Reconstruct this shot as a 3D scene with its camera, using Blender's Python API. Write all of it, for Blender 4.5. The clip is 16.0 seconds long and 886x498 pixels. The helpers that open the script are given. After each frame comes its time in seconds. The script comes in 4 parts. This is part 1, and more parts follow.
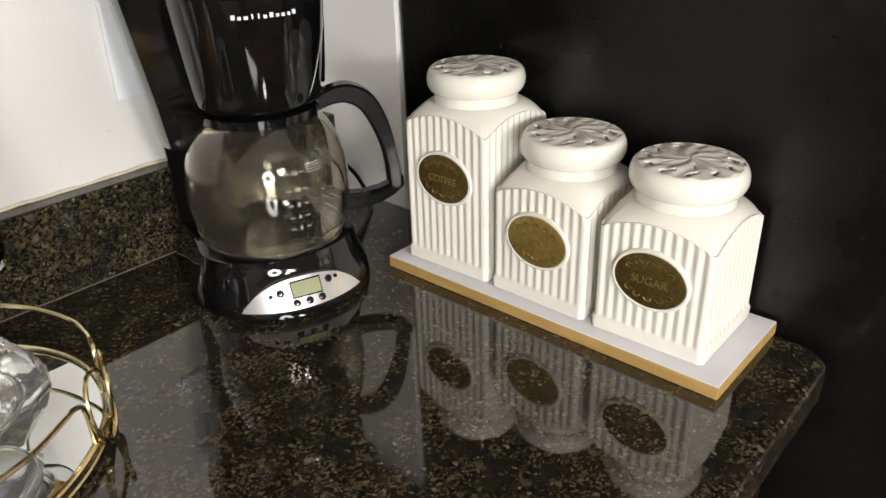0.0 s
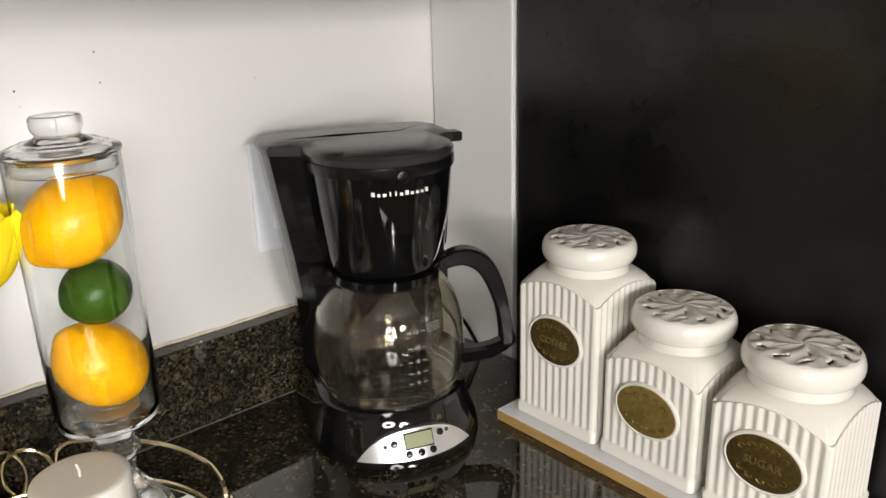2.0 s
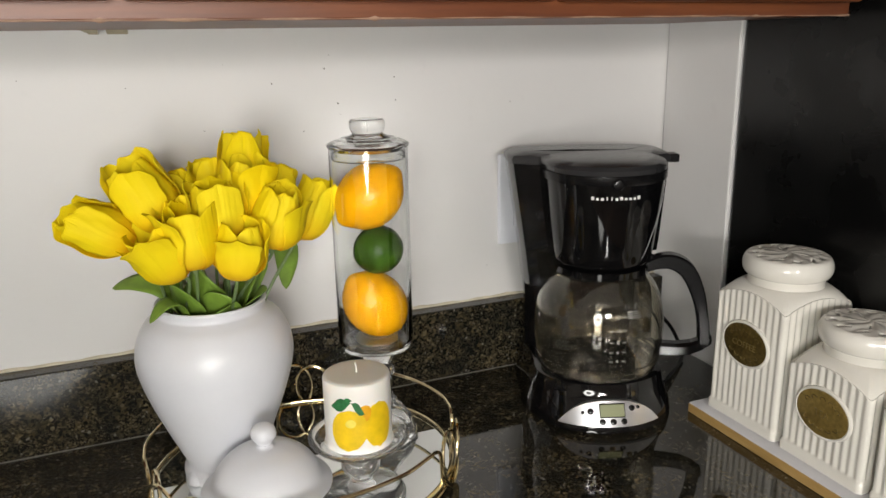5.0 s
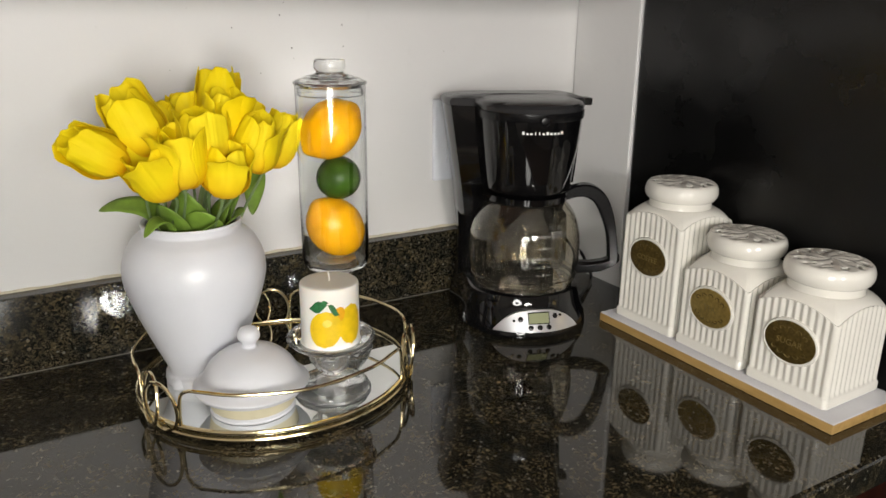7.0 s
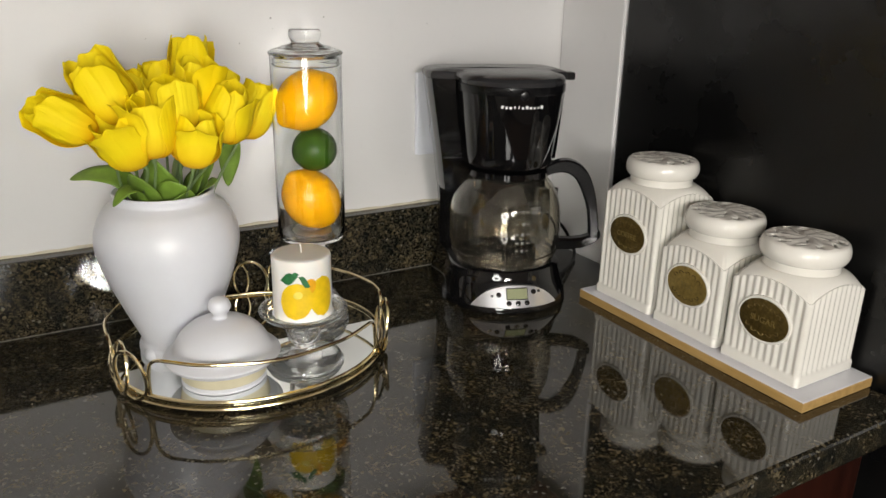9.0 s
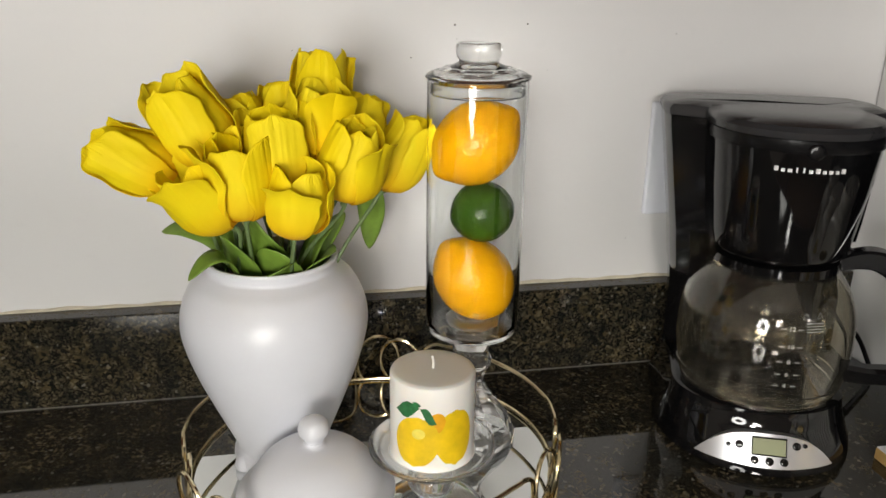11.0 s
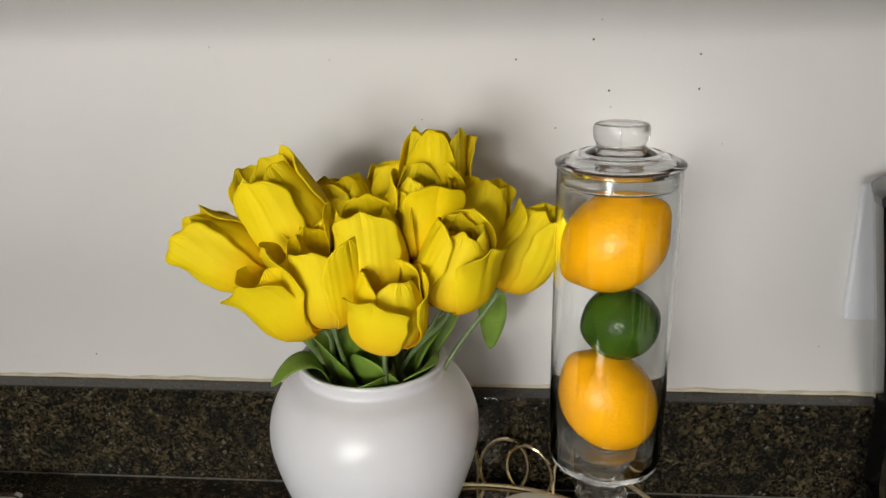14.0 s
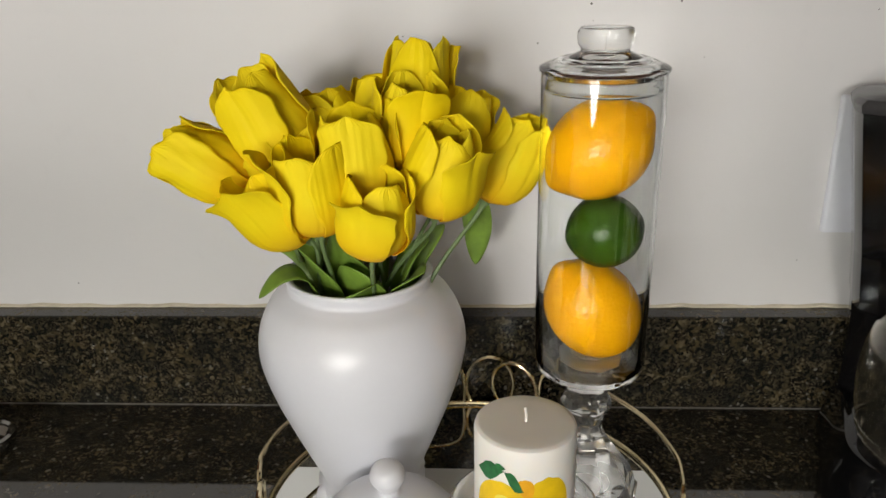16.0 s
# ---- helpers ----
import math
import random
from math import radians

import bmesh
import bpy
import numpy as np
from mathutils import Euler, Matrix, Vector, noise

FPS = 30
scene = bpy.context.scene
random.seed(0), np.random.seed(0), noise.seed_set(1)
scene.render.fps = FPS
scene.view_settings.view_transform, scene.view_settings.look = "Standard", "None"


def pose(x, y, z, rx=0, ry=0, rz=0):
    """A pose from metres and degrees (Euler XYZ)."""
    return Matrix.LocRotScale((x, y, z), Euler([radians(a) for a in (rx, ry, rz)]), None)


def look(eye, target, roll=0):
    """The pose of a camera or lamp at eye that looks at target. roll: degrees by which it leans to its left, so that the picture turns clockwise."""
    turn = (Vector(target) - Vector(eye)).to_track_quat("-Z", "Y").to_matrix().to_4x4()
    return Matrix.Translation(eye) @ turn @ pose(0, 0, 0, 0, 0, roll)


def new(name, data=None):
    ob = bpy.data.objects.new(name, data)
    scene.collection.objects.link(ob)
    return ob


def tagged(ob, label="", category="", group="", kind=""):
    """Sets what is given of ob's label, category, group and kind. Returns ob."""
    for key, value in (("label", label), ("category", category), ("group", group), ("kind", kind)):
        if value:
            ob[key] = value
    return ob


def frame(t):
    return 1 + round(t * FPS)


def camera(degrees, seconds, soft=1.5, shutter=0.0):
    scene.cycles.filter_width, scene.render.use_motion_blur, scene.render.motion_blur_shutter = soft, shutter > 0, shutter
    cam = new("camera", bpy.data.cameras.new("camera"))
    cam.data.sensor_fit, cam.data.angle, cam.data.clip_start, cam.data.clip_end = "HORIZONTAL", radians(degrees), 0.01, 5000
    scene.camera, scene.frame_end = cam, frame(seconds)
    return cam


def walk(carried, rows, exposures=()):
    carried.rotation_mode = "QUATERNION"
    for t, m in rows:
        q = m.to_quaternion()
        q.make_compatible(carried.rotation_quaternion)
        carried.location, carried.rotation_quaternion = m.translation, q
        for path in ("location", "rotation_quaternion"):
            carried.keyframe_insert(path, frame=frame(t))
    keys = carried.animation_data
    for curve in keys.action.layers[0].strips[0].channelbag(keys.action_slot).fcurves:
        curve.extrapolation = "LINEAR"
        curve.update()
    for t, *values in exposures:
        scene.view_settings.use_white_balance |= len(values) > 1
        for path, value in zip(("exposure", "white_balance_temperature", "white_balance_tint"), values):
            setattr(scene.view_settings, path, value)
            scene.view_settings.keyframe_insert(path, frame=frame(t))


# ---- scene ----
cam = camera(60.2, 16.0)
PATH = [
    (0, (-0.025, 0.069, 1.283), (1.297, 1.263, 0.374), -1.8),
    (0.5, (-0.028, 0.086, 1.296), (1.316, 1.287, 0.43), -1.0),
    (1, (-0.037, 0.086, 1.313), (1.311, 1.344, 0.537), -0.9),
    (1.5, (-0.047, 0.078, 1.329), (1.273, 1.411, 0.634), -1.2),
    (2, (-0.055, 0.071, 1.339), (1.192, 1.503, 0.712), -1.7),
    (2.5, (-0.062, 0.061, 1.342), (1.052, 1.623, 0.776), -2.2),
    (3, (-0.082, 0.059, 1.347), (0.919, 1.707, 0.815), -2.0),
    (3.5, (-0.096, 0.052, 1.346), (0.769, 1.781, 0.832), -1.8),
    (4, (-0.109, 0.024, 1.348), (0.639, 1.806, 0.836), -1.5),
    (4.2, (-0.114, 0.004, 1.343), (0.612, 1.798, 0.84), -1.2),
    (6.3, (-0.187, -0.15, 1.341), (0.634, 1.574, 0.745), -0.3),
    (6.5, (-0.211, -0.143, 1.331), (0.679, 1.548, 0.741), 0.4),
    (7, (-0.241, -0.158, 1.324), (0.739, 1.479, 0.721), 0.6),
    (7.5, (-0.253, -0.167, 1.32), (0.79, 1.425, 0.706), 0.8),
    (8, (-0.254, -0.175, 1.321), (0.807, 1.401, 0.695), 0.6),
    (8.2, (-0.254, -0.179, 1.319), (0.803, 1.398, 0.691), 0.6),
    (10.3, (-0.063, -0.068, 1.316), (0.482, 1.724, 0.614), 1.0),
    (10.5, (-0.047, -0.031, 1.306), (0.412, 1.793, 0.625), 0.5),
    (11, (-0.041, 0.069, 1.313), (0.311, 1.922, 0.648), 0.8),
    (11.5, (-0.002, 0.109, 1.333), (0.157, 1.999, 0.697), 0.1),
    (12, (0.064, 0.135, 1.347), (0.029, 2.04, 0.739), 0.1),
    (12.5, (0.081, 0.154, 1.349), (-0.015, 2.068, 0.775), 0.2),
    (13, (0.069, 0.167, 1.349), (-0.069, 2.08, 0.782), -0.3),
    (13.5, (0.043, 0.174, 1.344), (-0.103, 2.081, 0.757), -0.5),
    (14, (0.022, 0.169, 1.338), (-0.131, 2.071, 0.737), -0.8),
    (14.5, (0.011, 0.162, 1.331), (-0.142, 2.054, 0.703), -1.0),
    (15, (0.009, 0.161, 1.323), (-0.131, 2.045, 0.668), -1.1),
    (15.5, (0.012, 0.16, 1.317), (-0.106, 2.035, 0.631), -1.1),
    (16, (0.017, 0.159, 1.312), (-0.078, 2.022, 0.593), -1.2),
]
EXPOSURES = [(0.0, 0.64), (1.5, 0.42), (2.5, 0.33), (3.5, 0.08), (6.5, 0.04), (7.0, 0.10), (8.0, 0.10), (11.0, 0.0), (12.5, 0.02), (14.0, -0.13), (16.0, -0.12)]
walk(cam, [(t, look(eye, target, roll)) for t, eye, target, roll in PATH], EXPOSURES)

# ---- world and lights ----
W_Y, C_Z = 0.803, 0.912          # back wall plane, counter top
RING = (-0.43, -0.50, 1.20)      # ring light behind the walk
LED = (-0.04, -0.44, 1.31)       # fixed stand-in for the torch carried beside the camera
world = bpy.data.worlds.new("room_air")
scene.world = world
world.use_nodes = True
world.node_tree.nodes["Background"].inputs[0].default_value = (0.9, 0.85, 0.8, 1)
world.node_tree.nodes["Background"].inputs[1].default_value = 0.004
ROOM_POWER, RING_STRENGTH, LED_POWER = 47.0, 25.0, 5.2
ROOM_FILL = (-0.47, -2.5, 1.66)     # unseen lamp added across the room for soft frontal light


def area_lamp(name, eye, target, size, power, colour, depth=0.0):
    d = bpy.data.lights.new(name, "AREA")
    d.shape, d.size, d.energy, d.color = "RECTANGLE" if depth else "DISK", size, power, colour
    if depth:
        d.size_y = depth
    ob = new(name, d)
    ob.matrix_world = look(eye, target)
    return ob


area_lamp("room_fill_light", (ROOM_FILL[0], ROOM_FILL[1] + 0.085, ROOM_FILL[2]), (0.0, 0.7, ROOM_FILL[2] - 0.45), 0.55, ROOM_POWER, (1.0, 0.95, 0.90), 0.30)
area_lamp("torch_light", LED, (-0.02, 0.65, 1.05), 0.09, LED_POWER, (1.0, 0.985, 0.93))


# ---- materials ----
class Nodes:
    """Small helper round one node material."""

    def __init__(self, name):
        self.m = bpy.data.materials.new(name)
        self.m.use_nodes = True
        self.t = self.m.node_tree
        self.p = self.t.nodes["Principled BSDF"]
        self.out = self.t.nodes["Material Output"]
        self.co = self.t.nodes.new("ShaderNodeTexCoord")

    def add(self, kind, **values):
        n = self.t.nodes.new(kind)
        for k, v in values.items():
            n.inputs[k.replace("_", " ")].default_value = v
        return n

    def link(self, a, b):
        self.t.links.new(a, b)

    def noise(self, scale, detail=4.0, coord="Object", rough=0.55):
        n = self.add("ShaderNodeTexNoise", Scale=scale, Detail=detail, Roughness=rough)
        self.link(self.co.outputs[coord], n.inputs["Vector"])
        return n.outputs["Fac"]

    def voronoi(self, scale, coord="Object", out="Color"):
        n = self.add("ShaderNodeTexVoronoi", Scale=scale)
        self.link(self.co.outputs[coord], n.inputs["Vector"])
        return n.outputs[out]

    def ramp(self, fac, stops):
        r = self.t.nodes.new("ShaderNodeValToRGB")
        el = r.color_ramp.elements
        while len(el) < len(stops):
            el.new(0.5)
        for e, (pos, col) in zip(el, stops):
            e.position, e.color = pos, (*col, 1) if len(col) == 3 else col
        self.link(fac, r.inputs[0])
        return r.outputs[0]

    def mix(self, fac, a, b, kind="MIX"):
        n = self.t.nodes.new("ShaderNodeMix")
        n.data_type, n.blend_type = "RGBA", kind
        for sock, v in ((n.inputs[0], fac), (n.inputs[6], a), (n.inputs[7], b)):
            if hasattr(v, "is_linked"):
                self.link(v, sock)
            else:
                sock.default_value = v if not isinstance(v, tuple) else (*v, 1)
        return n.outputs[2]

    def bump(self, height, strength, distance=0.001):
        b = self.add("ShaderNodeBump", Strength=strength, Distance=distance)
        self.link(height, b.inputs["Height"])
        prev = self.p.inputs["Normal"].links
        if prev:
            self.link(prev[0].from_socket, b.inputs["Normal"])
        self.link(b.outputs[0], self.p.inputs["Normal"])

    def set(self, **values):
        for k, v in values.items():
            s = self.p.inputs[k.replace("_", " ")]
            if hasattr(v, "is_linked"):
                self.link(v, s)
            else:
                s.default_value = (*v, 1) if isinstance(v, tuple) and s.type == "RGBA" else v
        return self


def paint(name, colour, rough, metal=0.0, vary=0.06, scale=30.0, bump=0.0, bump_scale=300.0, coat=0.0, rvary=0.0):
    n = Nodes(name)
    dark = tuple(c * (1 - 2 * vary) for c in colour)
    n.set(Base_Color=n.ramp(n.noise(scale), [(0.3, dark), (0.7, colour)]), Metallic=metal, Coat_Weight=coat)
    if rvary:
        n.set(Roughness=n.ramp(n.noise(scale * 2.3), [(0.3, (rough,) * 3), (0.75, (rough + rvary,) * 3)]))
    else:
        n.set(Roughness=rough)
    if bump:
        n.bump(n.noise(bump_scale, 3), bump)
    return n.m


def granite_material(name, gloss, shine):
    n = Nodes(name)
    warp = n.add("ShaderNodeTexNoise", Scale=110.0, Detail=3.0)
    n.link(n.co.outputs["Object"], warp.inputs["Vector"])
    vm = n.t.nodes.new("ShaderNodeVectorMath")
    vm.operation = "MULTIPLY_ADD"
    vm.inputs[1].default_value = (0.006, 0.006, 0.006)
    n.link(warp.outputs["Color"], vm.inputs[0])
    n.link(n.co.outputs["Object"], vm.inputs[2])

    def cells(scale):
        v = n.add("ShaderNodeTexVoronoi", Scale=scale)
        n.link(vm.outputs[0], v.inputs["Vector"])
        sep = n.t.nodes.new("ShaderNodeSeparateColor")
        n.link(v.outputs["Color"], sep.inputs[0])
        return sep.outputs
    c1, c2, c3 = cells(330), cells(640), cells(430)
    base = n.ramp(c1[0], [(0.0, (0.004, 0.005, 0.004)), (0.34, (0.011, 0.0105, 0.007)), (0.52, (0.031, 0.026, 0.015)), (0.80, (0.073, 0.055, 0.027)), (1.0, (0.14, 0.117, 0.073))])
    fine = n.ramp(c2[0], [(0.0, (0.005, 0.005, 0.004)), (0.4, (0.012, 0.010, 0.007)), (0.7, (0.046, 0.036, 0.020)), (1.0, (0.12, 0.10, 0.064))])
    col = n.mix(n.ramp(n.noise(90, 4), [(0.42, (0, 0, 0)), (0.58, (1, 1, 1))]), base, fine)
    col = n.mix(n.ramp(n.noise(38, 5), [(0.36, (0.18,) * 3), (0.60, (1.0,) * 3)]), (0.008, 0.009, 0.008), col)
    col = n.mix(n.ramp(c3[1], [(0.984, (0, 0, 0)), (0.99, (0.8,) * 3)]), col, (0.15, 0.142, 0.12))
    n.set(Base_Color=col, Roughness=n.ramp(n.noise(14, 4), [(0.35, (gloss,) * 3), (0.7, (gloss * 2,) * 3)]), Specular_IOR_Level=shine)
    n.bump(n.noise(60, 3), 0.02, 0.0006)
    return n.m


def wall_material(name, colour):
    n = Nodes(name)
    a = n.ramp(n.noise(3.5, 5), [(0.3, tuple(c * 0.95 for c in colour)), (0.7, colour)])
    n.set(Base_Color=n.mix(n.ramp(n.noise(45, 6), [(0.62, (0, 0, 0)), (0.8, (0.25,) * 3)]), a, tuple(c * 0.86 for c in colour)), Roughness=0.55)
    n.bump(n.noise(90, 4), 0.12, 0.0008)
    return n.m


def wood_material(name, dark, light, axis_scale=(3.0, 40.0, 40.0), rough=0.28):
    n = Nodes(name)
    mp = n.t.nodes.new("ShaderNodeMapping")
    mp.inputs["Scale"].default_value = axis_scale
    n.link(n.co.outputs["Object"], mp.inputs["Vector"])
    g = n.add("ShaderNodeTexNoise", Scale=2.2, Detail=7.0, Roughness=0.62)
    n.link(mp.outputs[0], g.inputs["Vector"])
    n.set(Base_Color=n.ramp(g.outputs["Fac"], [(0.3, dark), (0.72, light)]), Roughness=rough)
    n.bump(g.outputs["Fac"], 0.15, 0.0005)
    return n.m


def fridge_material():
    n = Nodes("black_textured_steel")
    n.set(Base_Color=n.ramp(n.noise(6, 5), [(0.3, (0.0025, 0.0025, 0.0025)), (0.75, (0.005, 0.005, 0.005))]),
          Roughness=n.ramp(n.noise(4.5, 5, rough=0.62), [(0.38, (0.15,) * 3), (0.66, (0.50,) * 3)]), Specular_IOR_Level=0.42)
    n.bump(n.noise(330, 3), 0.25, 0.0008)
    return n.m


def glass_material(name, tint=(1, 1, 1), rough=0.0, clear=1.0):
    n = Nodes(name)
    n.set(Base_Color=tint, Roughness=rough, Transmission_Weight=clear, IOR=1.47)
    return n.m


def petal_material():
    n = Nodes("yellow_silk_petal")
    sep = n.t.nodes.new("ShaderNodeSeparateXYZ")
    n.link(n.co.outputs["Object"], sep.inputs[0])
    grad = n.ramp(sep.outputs["Z"], [(0.0, (0.93, 0.46, 0.005)), (0.012, (0.97, 0.66, 0.006)), (0.036, (0.99, 0.815, 0.008))])
    mott = n.ramp(n.noise(55, 4), [(0.3, (0.97, 0.94, 0.8)), (0.7, (1, 1, 1))])
    info = n.t.nodes.new("ShaderNodeObjectInfo")
    tone = n.ramp(info.outputs["Random"], [(0.0, (0.99, 0.95, 0.8)), (1.0, (1.0, 1.0, 2.5))])
    col = n.mix(1.0, n.mix(1.0, grad, mott, "MULTIPLY"), tone, "MULTIPLY")
    n.set(Base_Color=col, Roughness=0.6, Specular_IOR_Level=0.15)
    w = n.add("ShaderNodeTexWave", Scale=70.0, Distortion=5.0, Detail=3.0)
    mp = n.t.nodes.new("ShaderNodeMapping")
    mp.inputs["Scale"].default_value = (1.0, 1.0, 0.12)
    n.link(n.co.outputs["Object"], mp.inputs["Vector"])
    n.link(mp.outputs[0], w.inputs["Vector"])
    n.bump(w.outputs["Fac"], 0.22, 0.0008)
    n.bump(n.noise(160, 4), 0.25, 0.0008)
    tr = n.t.nodes.new("ShaderNodeBsdfTranslucent")
    n.link(col, tr.inputs[0])
    sh = n.t.nodes.new("ShaderNodeMixShader")
    sh.inputs[0].default_value = 0.16
    n.link(n.p.outputs[0], sh.inputs[1])
    n.link(tr.outputs[0], sh.inputs[2])
    n.link(sh.outputs[0], n.out.inputs[0])
    return n.m


def citrus_material(name, colour, deep):
    n = Nodes(name)
    n.set(Base_Color=n.ramp(n.noise(16, 4), [(0.3, deep), (0.68, colour)]), Roughness=0.27, Specular_IOR_Level=0.18)
    n.bump(n.voronoi(330, out="Distance"), 0.5, 0.0006)
    return n.m


def emit_material(name, colour, strength):
    n = Nodes(name)
    n.set(Base_Color=colour, Emission_Color=colour, Emission_Strength=strength)
    return n.m


GRANITE = granite_material("dark_granite", 0.032, 0.95)
GRANITE_SPLASH = granite_material("dark_granite_splash", 0.06, 0.42)
WALL = wall_material("white_wall_paint", (0.745, 0.738, 0.731))
ROOM = wall_material("beige_room_paint", (0.74, 0.71, 0.66))
CEILING = wall_material("ceiling_paint", (0.75, 0.73, 0.7))
FLOOR = wood_material("brown_floor", (0.10, 0.06, 0.035), (0.2, 0.13, 0.08))
CAB = wood_material("cherry_cabinet", (0.085, 0.020, 0.007), (0.20, 0.062, 0.020), (2.0, 30.0, 30.0), 0.42)
CAB_EDGE = paint("worn_cabinet_edge", (0.42, 0.26, 0.18), 0.6, vary=0.2, scale=120)
CAB_DARK = wood_material("dark_base_cabinet", (0.014, 0.003, 0.0016), (0.036, 0.008, 0.004), (30.0, 30.0, 2.0), 0.35)
FRIDGE = fridge_material()
CAULK = paint("cream_caulk", (0.72, 0.66, 0.52), 0.6, vary=0.12, scale=60, bump=0.4, bump_scale=120)
PLATE = paint("white_plastic", (0.84, 0.86, 0.92), 0.32, vary=0.02)
BLACK = paint("gloss_black_plastic", (0.004, 0.004, 0.0045), 0.045, vary=0.15, rvary=0.04)
BLACK.node_tree.nodes["Principled BSDF"].inputs["Specular IOR Level"].default_value = 0.5
BLACK_SATIN = paint("satin_black_plastic", (0.006, 0.006, 0.0068), 0.24, vary=0.15, bump=0.08, bump_scale=900)
BLACK_SATIN.node_tree.nodes["Principled BSDF"].inputs["Specular IOR Level"].default_value = 0.36
GREY_LID = paint("dark_grey_lid_plastic", (0.03, 0.03, 0.032), 0.25, vary=0.1)
SILVER = paint("silver_plastic", (0.62, 0.62, 0.64), 0.3, 0.75, vary=0.04)
LCD = paint("green_lcd", (0.27, 0.29, 0.15), 0.42, vary=0.05)
INK = paint("dark_ink", (0.03, 0.035, 0.02), 0.5)
LEVEL_INK = paint("thin_white_print", (0.5, 0.5, 0.48), 0.5, vary=0.15, scale=400)
WHITE_INK = paint("white_print", (0.85, 0.85, 0.85), 0.5, vary=0.02)
GLASS = glass_material("clear_glass", (0.985, 1.0, 0.995), 0.0, 1.0)
GLASS.node_tree.nodes["Principled BSDF"].inputs["IOR"].default_value = 1.47
GLASS_THICK = glass_material("thick_pressed_glass", (0.98, 0.99, 0.995), 0.0, 0.968)
CARAFE = glass_material("tinted_carafe_glass", (0.94, 0.91, 0.83), 0.0, 0.997)


def reflection_tint(mat):
    """Uneven brown tint that puts the brownish reflections into the glass colour."""
    t = mat.node_tree
    co, no, ra = (t.nodes.new(k) for k in ("ShaderNodeTexCoord", "ShaderNodeTexNoise", "ShaderNodeValToRGB"))
    no.inputs["Scale"].default_value, no.inputs["Detail"].default_value = 9.0, 2.0
    ra.color_ramp.elements[0].position, ra.color_ramp.elements[0].color = 0.40, (0.93, 0.885, 0.77, 1)
    ra.color_ramp.elements[1].position, ra.color_ramp.elements[1].color = 0.68, (0.97, 0.945, 0.88, 1)
    t.links.new(co.outputs["Object"], no.inputs["Vector"])
    t.links.new(no.outputs["Fac"], ra.inputs[0])
    t.links.new(ra.outputs[0], t.nodes["Principled BSDF"].inputs["Base Color"])


reflection_tint(CARAFE)
FROST = glass_material("frosted_glass", (0.97, 0.98, 0.97), 0.4)
CERAMIC = paint("white_glazed_ceramic", (0.80, 0.778, 0.715), 0.13, vary=0.02, scale=20, bump=0.03, bump_scale=80, coat=0.3)
SATIN = paint("satin_white_ceramic", (0.73, 0.74, 0.785), 0.30, vary=0.02, scale=18, bump=0.03, bump_scale=60)
BISQUE = paint("cream_glaze", (0.72, 0.66, 0.47), 0.4, vary=0.08)
BRONZE = paint("antique_bronze", (0.20, 0.14, 0.04), 0.42, 0.75, vary=0.25, scale=220, bump=0.3, bump_scale=260)
# Same bronze, lightened: the golden reflection is put into the colour.
BRONZE_LIT = paint("bronze_lit", (0.52, 0.37, 0.11), 0.4, 0.75, vary=0.2, scale=220, bump=0.3, bump_scale=260)
BRONZE_MID = paint("worn_bronze", (0.26, 0.185, 0.06), 0.5, 0.75, vary=0.2, scale=220)
BRONZE_HI = paint("rubbed_bronze", (0.40, 0.30, 0.11), 0.4, 0.8, vary=0.15, scale=200)
BOARD_TOP = paint("white_board", (0.78, 0.78, 0.82), 0.35, vary=0.03, scale=40)
BOARD_EDGE = wood_material("pine_board_edge", (0.36, 0.22, 0.07), (0.52, 0.34, 0.13), (60.0, 8.0, 60.0), 0.5)
GOLD = paint("polished_gold_wire", (0.88, 0.75, 0.47), 0.12, 1.0, vary=0.08, scale=80, rvary=0.12)
MIRROR = paint("tray_mirror", (0.86, 0.88, 0.87), 0.015, 1.0, vary=0.01)
WAX = paint("white_candle_wax", (0.86, 0.84, 0.79), 0.5, vary=0.03, scale=25)
WAX.node_tree.nodes["Principled BSDF"].inputs["Subsurface Weight"].default_value = 0.6
WAX.node_tree.nodes["Principled BSDF"].inputs["Subsurface Radius"].default_value = (0.012, 0.010, 0.008)
WICK = paint("cotton_wick", (0.8, 0.78, 0.72), 0.9, vary=0.1, scale=600)
LEMON_PRINT = paint("printed_lemon_yellow", (0.90, 0.60, 0.008), 0.45, vary=0.12, scale=70)
LEMON_PRINT_HI = paint("printed_lemon_light", (0.89, 0.73, 0.12), 0.45, vary=0.08, scale=90)
LEMON_PRINT_DEEP = paint("printed_lemon_orange", (0.82, 0.40, 0.01), 0.45, vary=0.12, scale=80)
LEAF_PRINT = paint("printed_leaf_green", (0.03, 0.20, 0.06), 0.45, vary=0.3, scale=160)
PETAL = petal_material()
LEAF = paint("green_silk_leaf", (0.21, 0.35, 0.045), 0.5, vary=0.22, scale=45, bump=0.15, bump_scale=200)
STEM = paint("pale_green_stem", (0.16, 0.24, 0.09), 0.5, vary=0.15, scale=70)
LEMON = citrus_material("lemon_skin", (0.54, 0.255, 0.001), (0.47, 0.205, 0.001))
LIME = citrus_material("lime_skin", (0.021, 0.055, 0.003), (0.011, 0.030, 0.002))
CHROME = paint("chrome", (0.75, 0.75, 0.75), 0.12, 1.0, vary=0.03)
DARK_CHROME = paint("smoked_chrome", (0.30, 0.29, 0.27), 0.10, 1.0, vary=0.1)
MARK = paint("grey_smudge", (0.12, 0.11, 0.10), 0.8)
TAB = paint("beige_tab", (0.42, 0.36, 0.24), 0.5, vary=0.15, scale=90)
